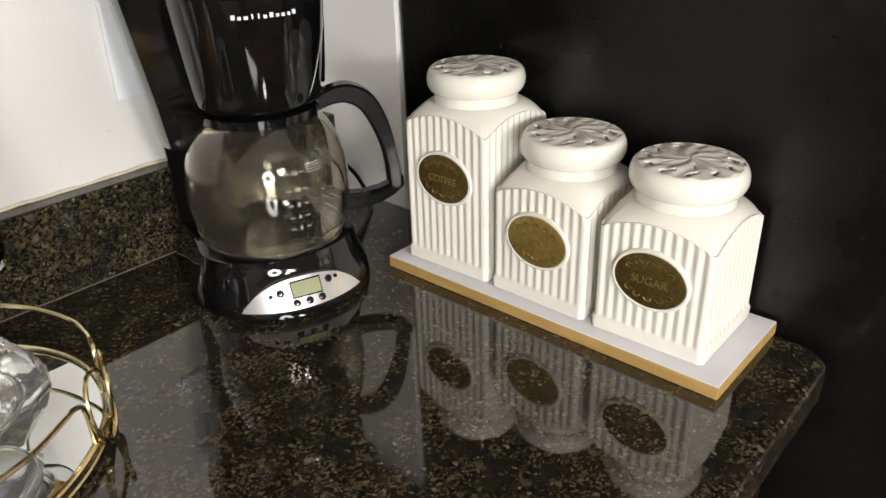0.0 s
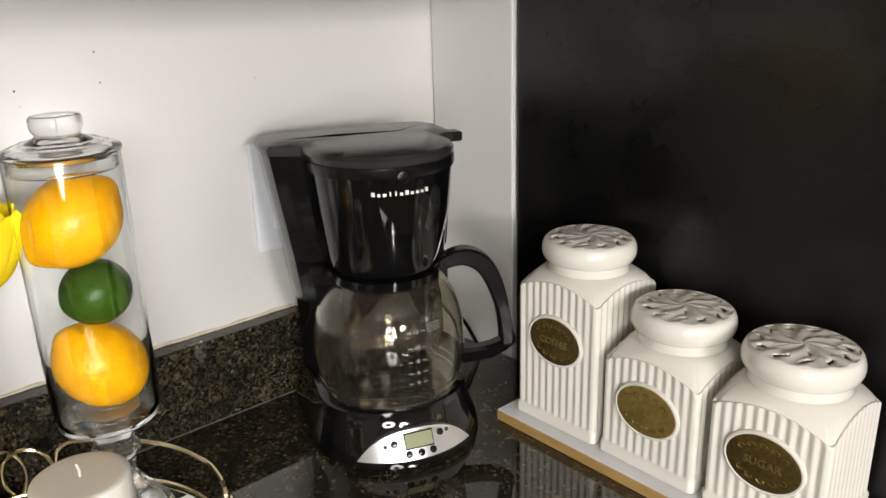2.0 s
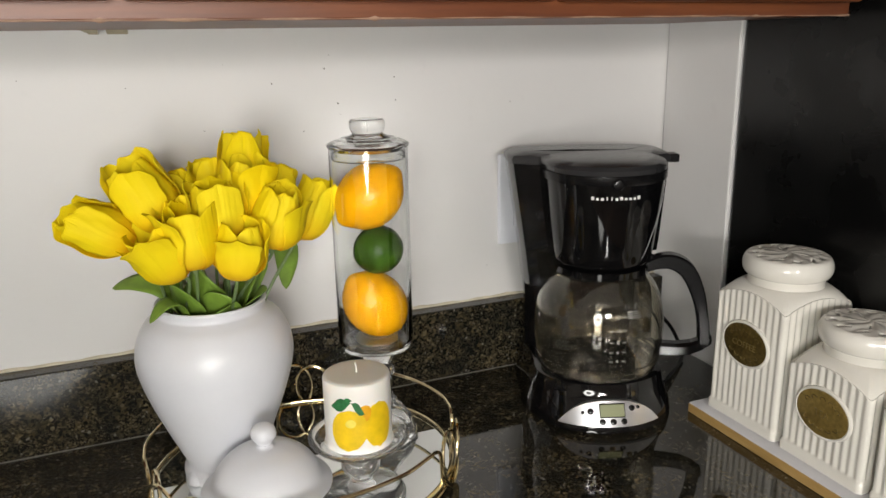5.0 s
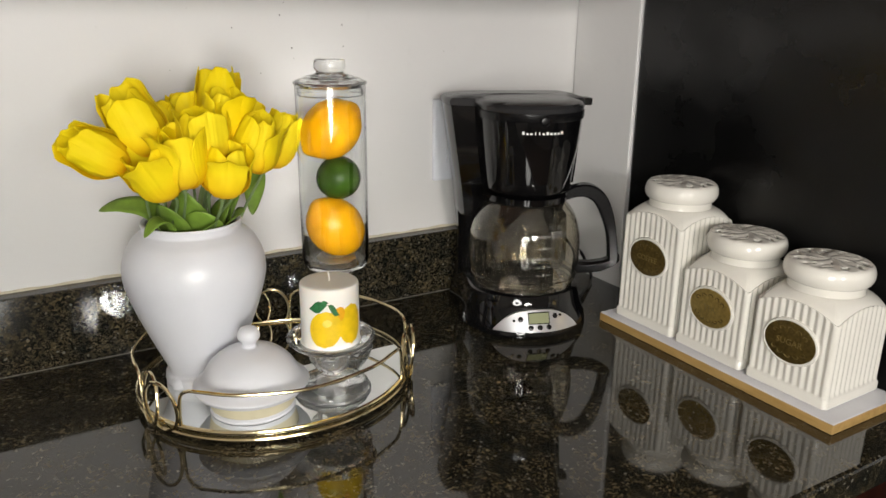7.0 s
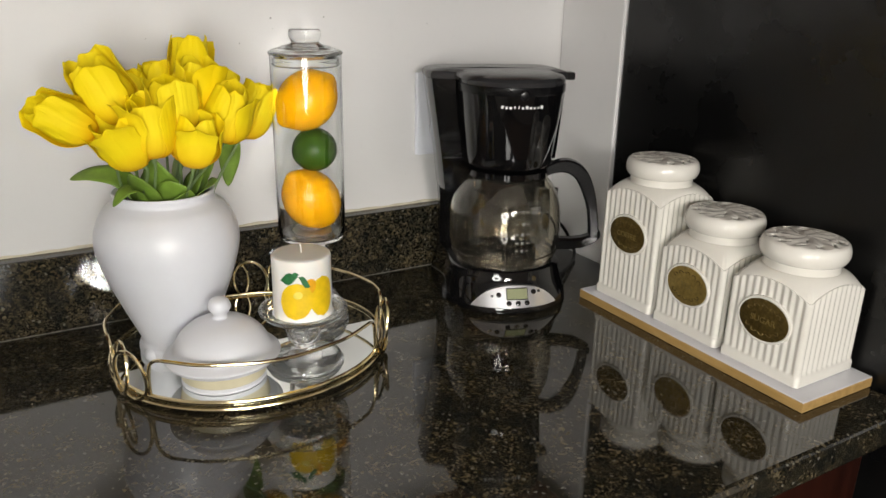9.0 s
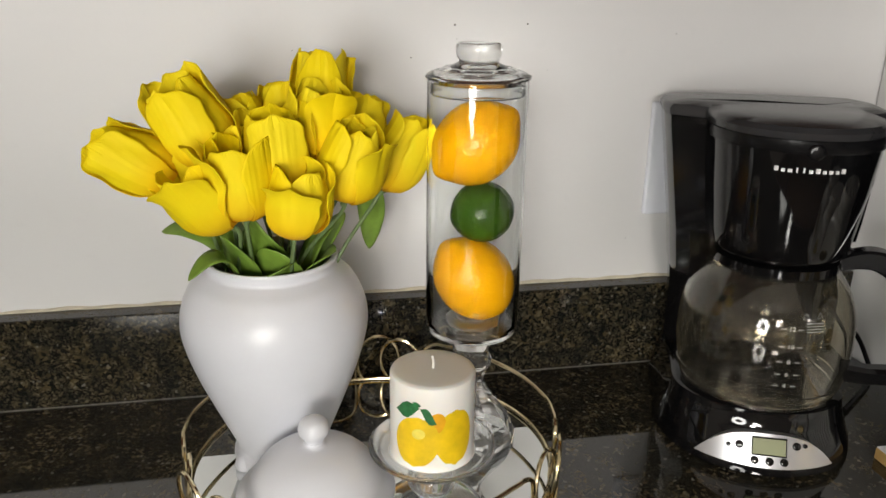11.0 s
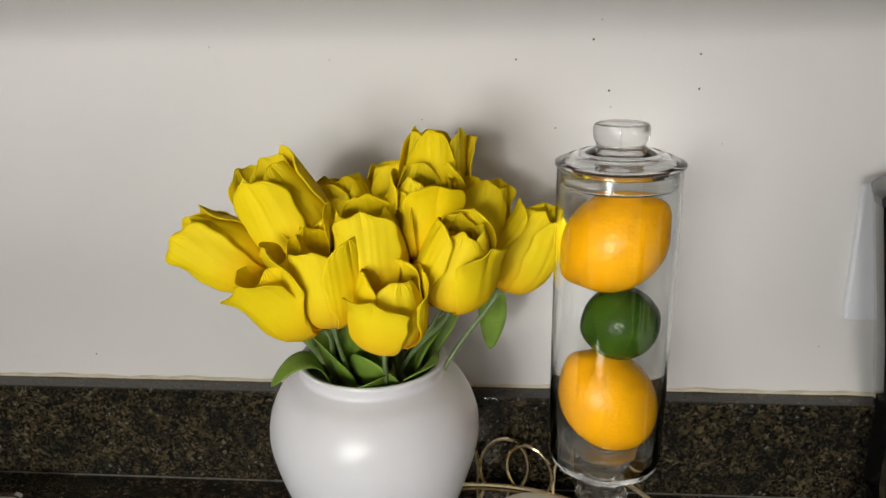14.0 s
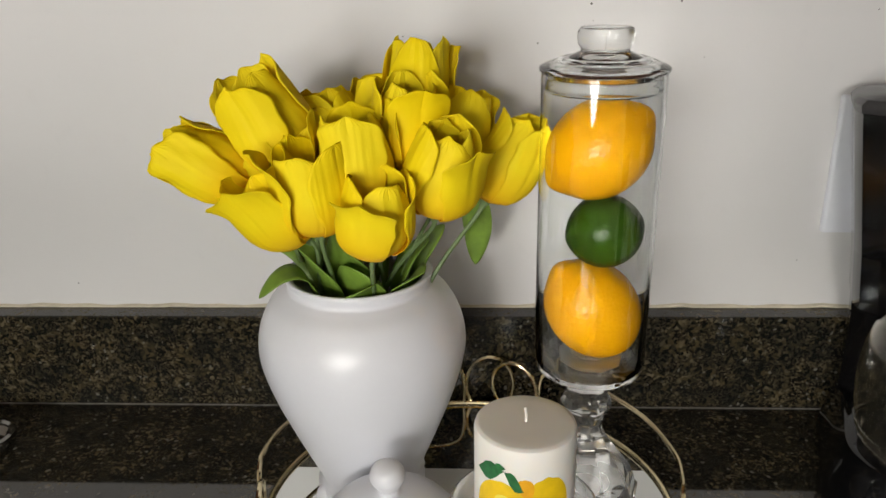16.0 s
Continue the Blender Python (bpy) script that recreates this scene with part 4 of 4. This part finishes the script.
def tulip(centre, axis, length, radius, close, half, seed, leaves=()):
    rnd = random.Random(seed)
    ax = Vector(axis).normalized()
    base = Vector(centre) - ax * length * 0.5
    q = ax.to_track_quat("Z", "Y").to_matrix().to_4x4() @ Matrix.Rotation(rnd.uniform(0, 2), 4, "Z")
    m = Matrix.Translation(base) @ q
    word = "open" if close < 0.2 else "half-open"
    t = thing("tulip", f"{word} yellow silk tulip standing in the white vase", "flower", m, "tulips in the vase")
    inv = m.inverted()
    for k in range(6):
        outer = k % 2
        a0 = k * math.pi / 3 + rnd.uniform(-0.12, 0.12)
        bm = petal_mesh(length * rnd.uniform(0.95, 1.04) * (1.0 if outer else 0.98), radius * (1.0 if outer else 0.86), a0, close + (0.10 if outer else 0.26) + rnd.uniform(-0.14, 0.14),
                        half * radius * rnd.uniform(0.86, 1.0), rnd.uniform(-0.03, 0.09) * (1 if outer else 0.3), rnd)
        p = part("petal", bm, PETAL, t)
        s = p.modifiers.new("thick", "SOLIDIFY")
        s.thickness = 0.00035
    foot = Vector((VX + rnd.uniform(-0.022, 0.022) + 0.25 * (base.x - VX) * 0.6, VY + rnd.uniform(-0.02, 0.02) + 0.1 * (base.y - VY), TZ + 0.125))
    mid = (foot + base) / 2 + Vector((0.2 * (base.x - foot.x), 0.2 * (base.y - foot.y), -0.008)) * -0.4
    line = [inv @ p for p in spline([foot, mid, base - ax * 0.012, base + ax * 0.002], 6)]
    part("stem", tube(line, 0.0016, 6), STEM, t, "thin pale green stem")
    part("receptacle", lathe(smooth_profile([(0.0016, -0.006), (0.003, -0.002), (0.0045, 0.001), (0.003, 0.0025)], 3), 12), STEM, t)
    for path, w, roll in leaves:
        lm = part("leaf", leaf_mesh([Vector(p) + Vector((-0.002, 0.008, 0.002)) for p in path], w * 1.2, 0.14, roll, inv), LEAF, t, "green silk leaf")
        s = lm.modifiers.new("thick", "SOLIDIFY")
        s.thickness = 0.0005


vase()
HEADS = [
    # centre, axis, length, radius, closing, half width of petals, leaves (path, half width, roll)
    ((-0.154, 0.618, 1.196), (-0.80, -0.15, 0.52), 0.069, 0.027, 0.22, 0.86, [([(-0.084, 0.645, 1.085), (-0.105, 0.655, 1.116), (-0.130, 0.667, 1.122), (-0.152, 0.675, 1.117)], 0.0115, -0.5)]),
    ((-0.114, 0.628, 1.220), (-0.42, -0.12, 0.88), 0.078, 0.029, 0.15, 0.84, [([(-0.088, 0.622, 1.085), (-0.098, 0.612, 1.113), (-0.110, 0.603, 1.116), (-0.123, 0.594, 1.105)], 0.0075, -0.3)]),
    ((-0.022, 0.672, 1.231), (0.08, 0.10, 1.0), 0.078, 0.027, 0.12, 0.80, [([(-0.050, 0.668, 1.08), (-0.046, 0.668, 1.115), (-0.040, 0.668, 1.145)], 0.015, 0.0)]),
    ((-0.107, 0.596, 1.177), (-0.45, -0.30, 0.80), 0.070, 0.029, -0.05, 0.90, [([(-0.084, 0.632, 1.085), (-0.092, 0.624, 1.110), (-0.101, 0.618, 1.130)], 0.016, 0.0)]),
    ((-0.043, 0.580, 1.173), (0.12, -0.25, 0.95), 0.058, 0.0265, 0.10, 0.90, [([(-0.058, 0.622, 1.085), (-0.062, 0.614, 1.106), (-0.067, 0.607, 1.122)], 0.017, 0.0)]),
    ((0.040, 0.664, 1.186), (0.48, 0.02, 0.86), 0.074, 0.0255, 0.30, 0.84, [([(0.010, 0.668, 1.157), (0.014, 0.680, 1.142), (0.017, 0.692, 1.115), (0.016, 0.699, 1.086)], 0.0115, 0.3)]),
    ((-0.003, 0.606, 1.193), (0.20, -0.28, 0.94), 0.068, 0.028, 0.18, 0.86, [([(-0.036, 0.632, 1.085), (-0.028, 0.622, 1.106), (-0.017, 0.613, 1.115)], 0.014, 0.3)]),
    ((-0.082, 0.592, 1.187), (-0.05, -0.2, 0.97), 0.068, 0.028, 0.0, 0.88, [([(-0.070, 0.635, 1.085), (-0.074, 0.626, 1.118), (-0.080, 0.622, 1.145)], 0.018, 0.0)]),
    ((-0.026, 0.632, 1.216), (0.12, -0.08, 1.0), 0.068, 0.027, 0.10, 0.84, [([(-0.042, 0.650, 1.085), (-0.030, 0.655, 1.110), (-0.016, 0.660, 1.122)], 0.012, 0.0)]),
    ((-0.056, 0.606, 1.203), (-0.06, -0.12, 0.98), 0.066, 0.028, 0.0, 0.88, [([(-0.060, 0.612, 1.086), (-0.055, 0.604, 1.104), (-0.048, 0.600, 1.112)], 0.013, 0.0)]),
    ((-0.084, 0.672, 1.205), (-0.15, 0.10, 0.97), 0.064, 0.026, 0.1, 0.84, [([(-0.082, 0.664, 1.085), (-0.09, 0.664, 1.12), (-0.098, 0.666, 1.142)], 0.014, 0.0)]),
    ((-0.052, 0.690, 1.212), (0.0, 0.15, 1.0), 0.060, 0.025, 0.1, 0.84, []),
    ((0.006, 0.676, 1.204), (0.22, 0.10, 0.95), 0.062, 0.026, 0.15, 0.84, [([(-0.03, 0.662, 1.085), (-0.018, 0.666, 1.113), (-0.006, 0.672, 1.128)], 0.012, 0.0)]),
]
for k, (c, ax, ln, rd, cl, hf, lv) in enumerate(HEADS):
    tulip((c[0] - 0.002, c[1] + 0.007, c[2] - 0.005), ax, ln * 0.95, rd * 0.92, cl, hf, 40 + k, lv)


# ---- covered dish ----
def covered_dish():
    t = thing("butter_dish", "small white ceramic covered dish with a round knob", "dish", pose(-0.042, 0.560, TZ))
    part("base", lathe(smooth_profile([(0.0, 0.0), (0.040, 0.0), (0.0425, 0.002), (0.0435, 0.006)], 3), 56), SATIN, t)
    part("band", lathe([(0.0, 0.0062), (0.0432, 0.0062), (0.0462, 0.020), (0.0, 0.021)], 56), BISQUE, t, "cream glazed band")
    lid = part("lid", lathe(smooth_profile([(0.0, 0.0205), (0.048, 0.0205), (0.0575, 0.026), (0.0590, 0.0285), (0.0555, 0.031), (0.0505, 0.035), (0.0465, 0.043), (0.041, 0.051), (0.031, 0.0595), (0.018, 0.065), (0.0085, 0.067), (0.0075, 0.070)], 4), 64), SATIN, t)
    part("knob", lathe(smooth_profile([(0.0072, 0.068), (0.0075, 0.0715), (0.0108, 0.076), (0.0115, 0.080), (0.0095, 0.0855), (0.005, 0.0885), (0.0, 0.0893)], 4), 32), SATIN, lid)


covered_dish()


# ---- candle on its stand ----
CX, CY = 0.0445, 0.552


def candle_and_stand():
    t = thing("candle_stand", "short clear glass pillar candle stand", "candle holder", pose(CX, CY, TZ))
    foot = smooth_profile([(0.0, 0.0), (0.039, 0.0), (0.0405, 0.003), (0.037, 0.009), (0.020, 0.0135), (0.011, 0.0175)], 4) + [(0.0, 0.0176)]
    bulb = [(0.0, 0.0178)] + smooth_profile([(0.0108, 0.0179), (0.010, 0.020), (0.0165, 0.026), (0.0185, 0.032), (0.0165, 0.039), (0.0105, 0.045), (0.0108, 0.0478)], 4) + [(0.0, 0.0479)]
    plate = [(0.0, 0.0481)] + smooth_profile([(0.011, 0.0482), (0.024, 0.0515), (0.040, 0.056), (0.0465, 0.0615), (0.0475, 0.0635), (0.0455, 0.0640), (0.038, 0.0595)], 4) + [(0.0, 0.0590)]
    for name, outline in (("foot", foot), ("stem", bulb), ("plate", plate)):
        part(name, lathe(outline, 64), GLASS_THICK, t).visible_shadow = False
    z0, h, r = TZ + 0.0597, 0.0665, 0.0310
    c = thing("candle", "white pillar candle printed with yellow lemons and leaves", "candle", pose(CX, CY, z0))
    part("wax", lathe(smooth_profile([(0.0, 0.0), (r - 0.001, 0.0), (r, 0.001), (r, 0.02), (r, h - 0.003)], 3) + [(r - 0.0006, h - 0.0012), (r - 0.0020, h - 0.0003), (r - 0.0035, h), (r - 0.01, h), (0.004, h - 0.0002), (0.0, h - 0.0002)], 64), WAX, c)
    part("wick", tube(spline([(0, 0, h - 0.003), (0.0004, 0, h + 0.004), (-0.0006, 0.0005, h + 0.0095)], 4), 0.0009, 6), WICK, c)

    def decal(name, shape, mat, off, label):
        """A thin print wrapped round the candle; shape gives rows of (angle in degrees, z)."""
        bm = bmesh.new()
        rows = []
        for row in shape:
            rows.append([bm.verts.new(((r + off) * math.cos(radians(a)), (r + off) * math.sin(radians(a)), z)) for a, z in row])
        for p, q in zip(rows, rows[1:]):
            for i in range(len(p) - 1):
                if (p[i].co - p[i + 1].co).length + (q[i].co - q[i + 1].co).length > 1e-6:
                    bm.faces.new((p[i], p[i + 1], q[i + 1], q[i]))
        bmesh.ops.remove_doubles(bm, verts=bm.verts, dist=1e-6)
        bmesh.ops.recalc_face_normals(bm, faces=bm.faces)
        ob = part(name, bm, mat, c)
        tagged(ob, label)

    def ellipse(a, z, wa, wz, tilt=0.0, power=2.0, nrow=17):
        out = []
        for j in range(nrow):
            v = -1 + 2 * j / (nrow - 1)
            half = (1 - abs(v) ** power) ** (1 / power)
            out.append([(a + wa * (half * u) + tilt * v * wa, z + wz * v) for u in [q / 10 for q in range(-10, 11)]])
        return out
    for turn in (0, 150):
        b = 238 + turn
        decal("lemon_print", ellipse(b + 30, 0.029, 22, 0.0150, 0.1), LEMON_PRINT_DEEP, 0.00008, "deep yellow printed lemon")
        decal("lemon_print", ellipse(b + 54, 0.0255, 28, 0.0225, 0.0), LEMON_PRINT, 0.00014, "yellow printed lemon")
        decal("lemon_print", ellipse(b + 27, 0.039, 12, 0.0085, 0.2), LEMON_PRINT_DEEP, 0.0002, "orange printed lemon end")
        decal("lemon_print", ellipse(b, 0.0228, 32, 0.0205, 0.1), LEMON_PRINT, 0.00026, "yellow printed lemon")
        decal("lemon_shine", ellipse(b + 4, 0.0300, 9, 0.0042, 0.1), LEMON_PRINT_HI, 0.00032, "pale yellow printed shine")
        decal("leaf_print", [[(b - 32 + 38 * f, 0.0435 + 0.006 * f + 0.0066 * max(0.0, math.sin(math.pi * f)) ** 1.35 * s + 0.0012) for s in (-1, -0.4, 0.4, 1)] for f in (0, 0.15, 0.35, 0.55, 0.75, 0.9, 1)], LEAF_PRINT, 0.00032, "printed green leaf")
        decal("leaf_print", [[(b + 6 + 22 * f, 0.0505 - 0.012 * f + 0.0056 * max(0.0, math.sin(math.pi * f)) ** 1.35 * s) for s in (-1, -0.4, 0.4, 1)] for f in (0, 0.15, 0.35, 0.55, 0.75, 0.9, 1)], LEAF_PRINT, 0.00038, "printed green leaf")
        decal("leaf_print", [[(b - 10 + 18 * f, 0.0505 + 0.0025 * math.sin(2 * f) + 0.0028 * max(0.0, math.sin(math.pi * f)) ** 1.35 * s) for s in (-1, -0.4, 0.4, 1)] for f in (0, 0.2, 0.4, 0.6, 0.8, 1)], LEAF_PRINT, 0.00044, "printed green leaf")


candle_and_stand()


# ---- glass jar with citrus ----
JX, JY, JZ = 0.0965, 0.656, 1.0285


def glass_jar():
    s = thing("glass_pedestal", "faceted clear glass candlestick under the jar", "pedestal", pose(JX, JY, TZ))
    prof = smooth_profile([(0.0, 0.0), (0.040, 0.0), (0.041, 0.004), (0.036, 0.016), (0.026, 0.028), (0.015, 0.042), (0.0125, 0.052), (0.0165, 0.062), (0.0195, 0.066), (0.0165, 0.0705), (0.0155, 0.076), (0.0205, 0.084), (0.0205, 0.0915), (0.0, 0.0915)], 2)
    part("glass", lathe([(r, z * (JZ - 0.0006 - TZ) / 0.0915) for r, z in prof], 10), GLASS_THICK, s, smooth=False).visible_shadow = False
    t = thing("apothecary_jar", "tall clear glass jar with domed lid holding fruit", "jar", pose(JX, JY, JZ))
    h = 0.212
    prof = smooth_profile([(0.0, 0.0), (0.033, 0.0), (0.0378, 0.003), (0.0396, 0.010)], 4) + [(0.0398, 0.1), (0.0398, h - 0.003), (0.0396, h)]
    inner = [(0.0387, h), (0.0388, h - 0.003), (0.0388, 0.1), (0.0386, 0.012), (0.036, 0.0055), (0.031, 0.004), (0.0, 0.004)]
    part("glass", lathe(prof + inner, 72), GLASS, t).visible_shadow = False
    lp = [(0.0375, h + 0.0006), (0.0405, h + 0.0008), (0.0412, h + 0.002), (0.0405, h + 0.004), (0.034, h + 0.0068), (0.0325, h + 0.0064), (0.027, h + 0.0094), (0.0255, h + 0.0090), (0.0185, h + 0.0118),
          (0.0156, h + 0.0132), (0.0154, h + 0.0150), (0.0173, h + 0.0175), (0.0179, h + 0.0215), (0.0173, h + 0.0260), (0.0140, h + 0.0280), (0.0, h + 0.0282)]
    li = [(0.0, h + 0.0088), (0.015, h + 0.0085), (0.024, h + 0.0058), (0.032, h + 0.0032), (0.0352, h + 0.0002), (0.0354, h - 0.0105), (0.0368, h - 0.0115), (0.0377, h - 0.010), (0.0371, h - 0.0075), (0.0377, h - 0.005), (0.0371, h - 0.0025)]
    part("lid", lathe(smooth_profile(lp, 3) + li, 72), GLASS, t, "domed glass lid with a knob").visible_shadow = False
    f = thing("glass_stub", "frosted glass disc lying in the jar", "disc", pose(JX + 0.001, JY, JZ + 0.0053))
    part("disc", lathe(smooth_profile([(0.0, 0.0), (0.022, 0.0), (0.024, 0.003), (0.020, 0.006), (0.016, 0.0055), (0.014, 0.0072), (0.0, 0.0075)], 3), 9), FROST, f).visible_shadow = False


def citrus(name, label, centre, long_half, short_half, tilt, mat, nub):
    prof = []
    for i in range(33):
        a = -math.pi / 2 + math.pi * i / 32
        r, z = short_half * math.cos(a) ** 1.05 if i not in (0, 32) else 0.0, (long_half - nub) * math.sin(a)
        k = max(0.0, abs(math.sin(a)) - 0.86) / 0.14
        z += math.copysign(nub * k * k, z) if nub else 0
        prof.append((abs(r), z))
    ob = part(name, lathe(prof, 40), mat, matrix=pose(*centre, *tilt))
    tagged(ob, label, name)


glass_jar()
citrus("lemon", "bright yellow lemon resting on the disc in the jar", (JX + 0.0010, JY, 1.0740), 0.0445, 0.0328, (4, -38, 0), LEMON, 0.004)
citrus("lime", "dark green lime between two lemons in the jar", (JX + 0.006, JY - 0.002, 1.134), 0.0275, 0.0252, (0, 80, 10), LIME, 0.001)
citrus("lemon", "bright yellow lemon at the top of the jar", (JX - 0.0005, JY, 1.1905), 0.0415, 0.0322, (4, 52, 0), LEMON, 0.004)


# ---- rounded chrome base further along the counter ----
def rounded(x0, x1, y0, y1, r, z):
    out = []
    for cx, cy, a0 in ((x1 - r, y1 - r, 0), (x0 + r, y1 - r, 90), (x0 + r, y0 + r, 180), (x1 - r, y0 + r, 270)):
        out += [(cx + r * math.cos(radians(a0 + 15 * k)), cy + r * math.sin(radians(a0 + 15 * k)), z) for k in range(7)]
    return out


# Low stand-in for the chrome foot of a taller thing, whose top is left out.
def chrome_base():
    t = thing("chrome_base", "low smoky chrome base with rounded corners on the granite counter", "tray", pose(0, 0, C_Z + 0.0004))
    def at(inset, z):
        return rounded(-0.60 + inset, -0.391 - inset, 0.682 + inset, 0.730 - inset, 0.022 - inset * 0.8, z)
    part("low_shell", rings([at(0.012, 0.0), at(0.006, 0.003), at(0.003, 0.012), at(0.005, 0.0125), at(0.009, 0.005), at(0.014, 0.004)]), DARK_CHROME, t, "smoky metal shell")
    part("rim", rings([at(0.0015, 0.0105), at(0.0, 0.0125), at(0.0005, 0.0155), at(0.003, 0.0168), at(0.0058, 0.0155), at(0.0058, 0.0128)], loop=True), DARK_CHROME, t, "polished chrome rim")


chrome_base()
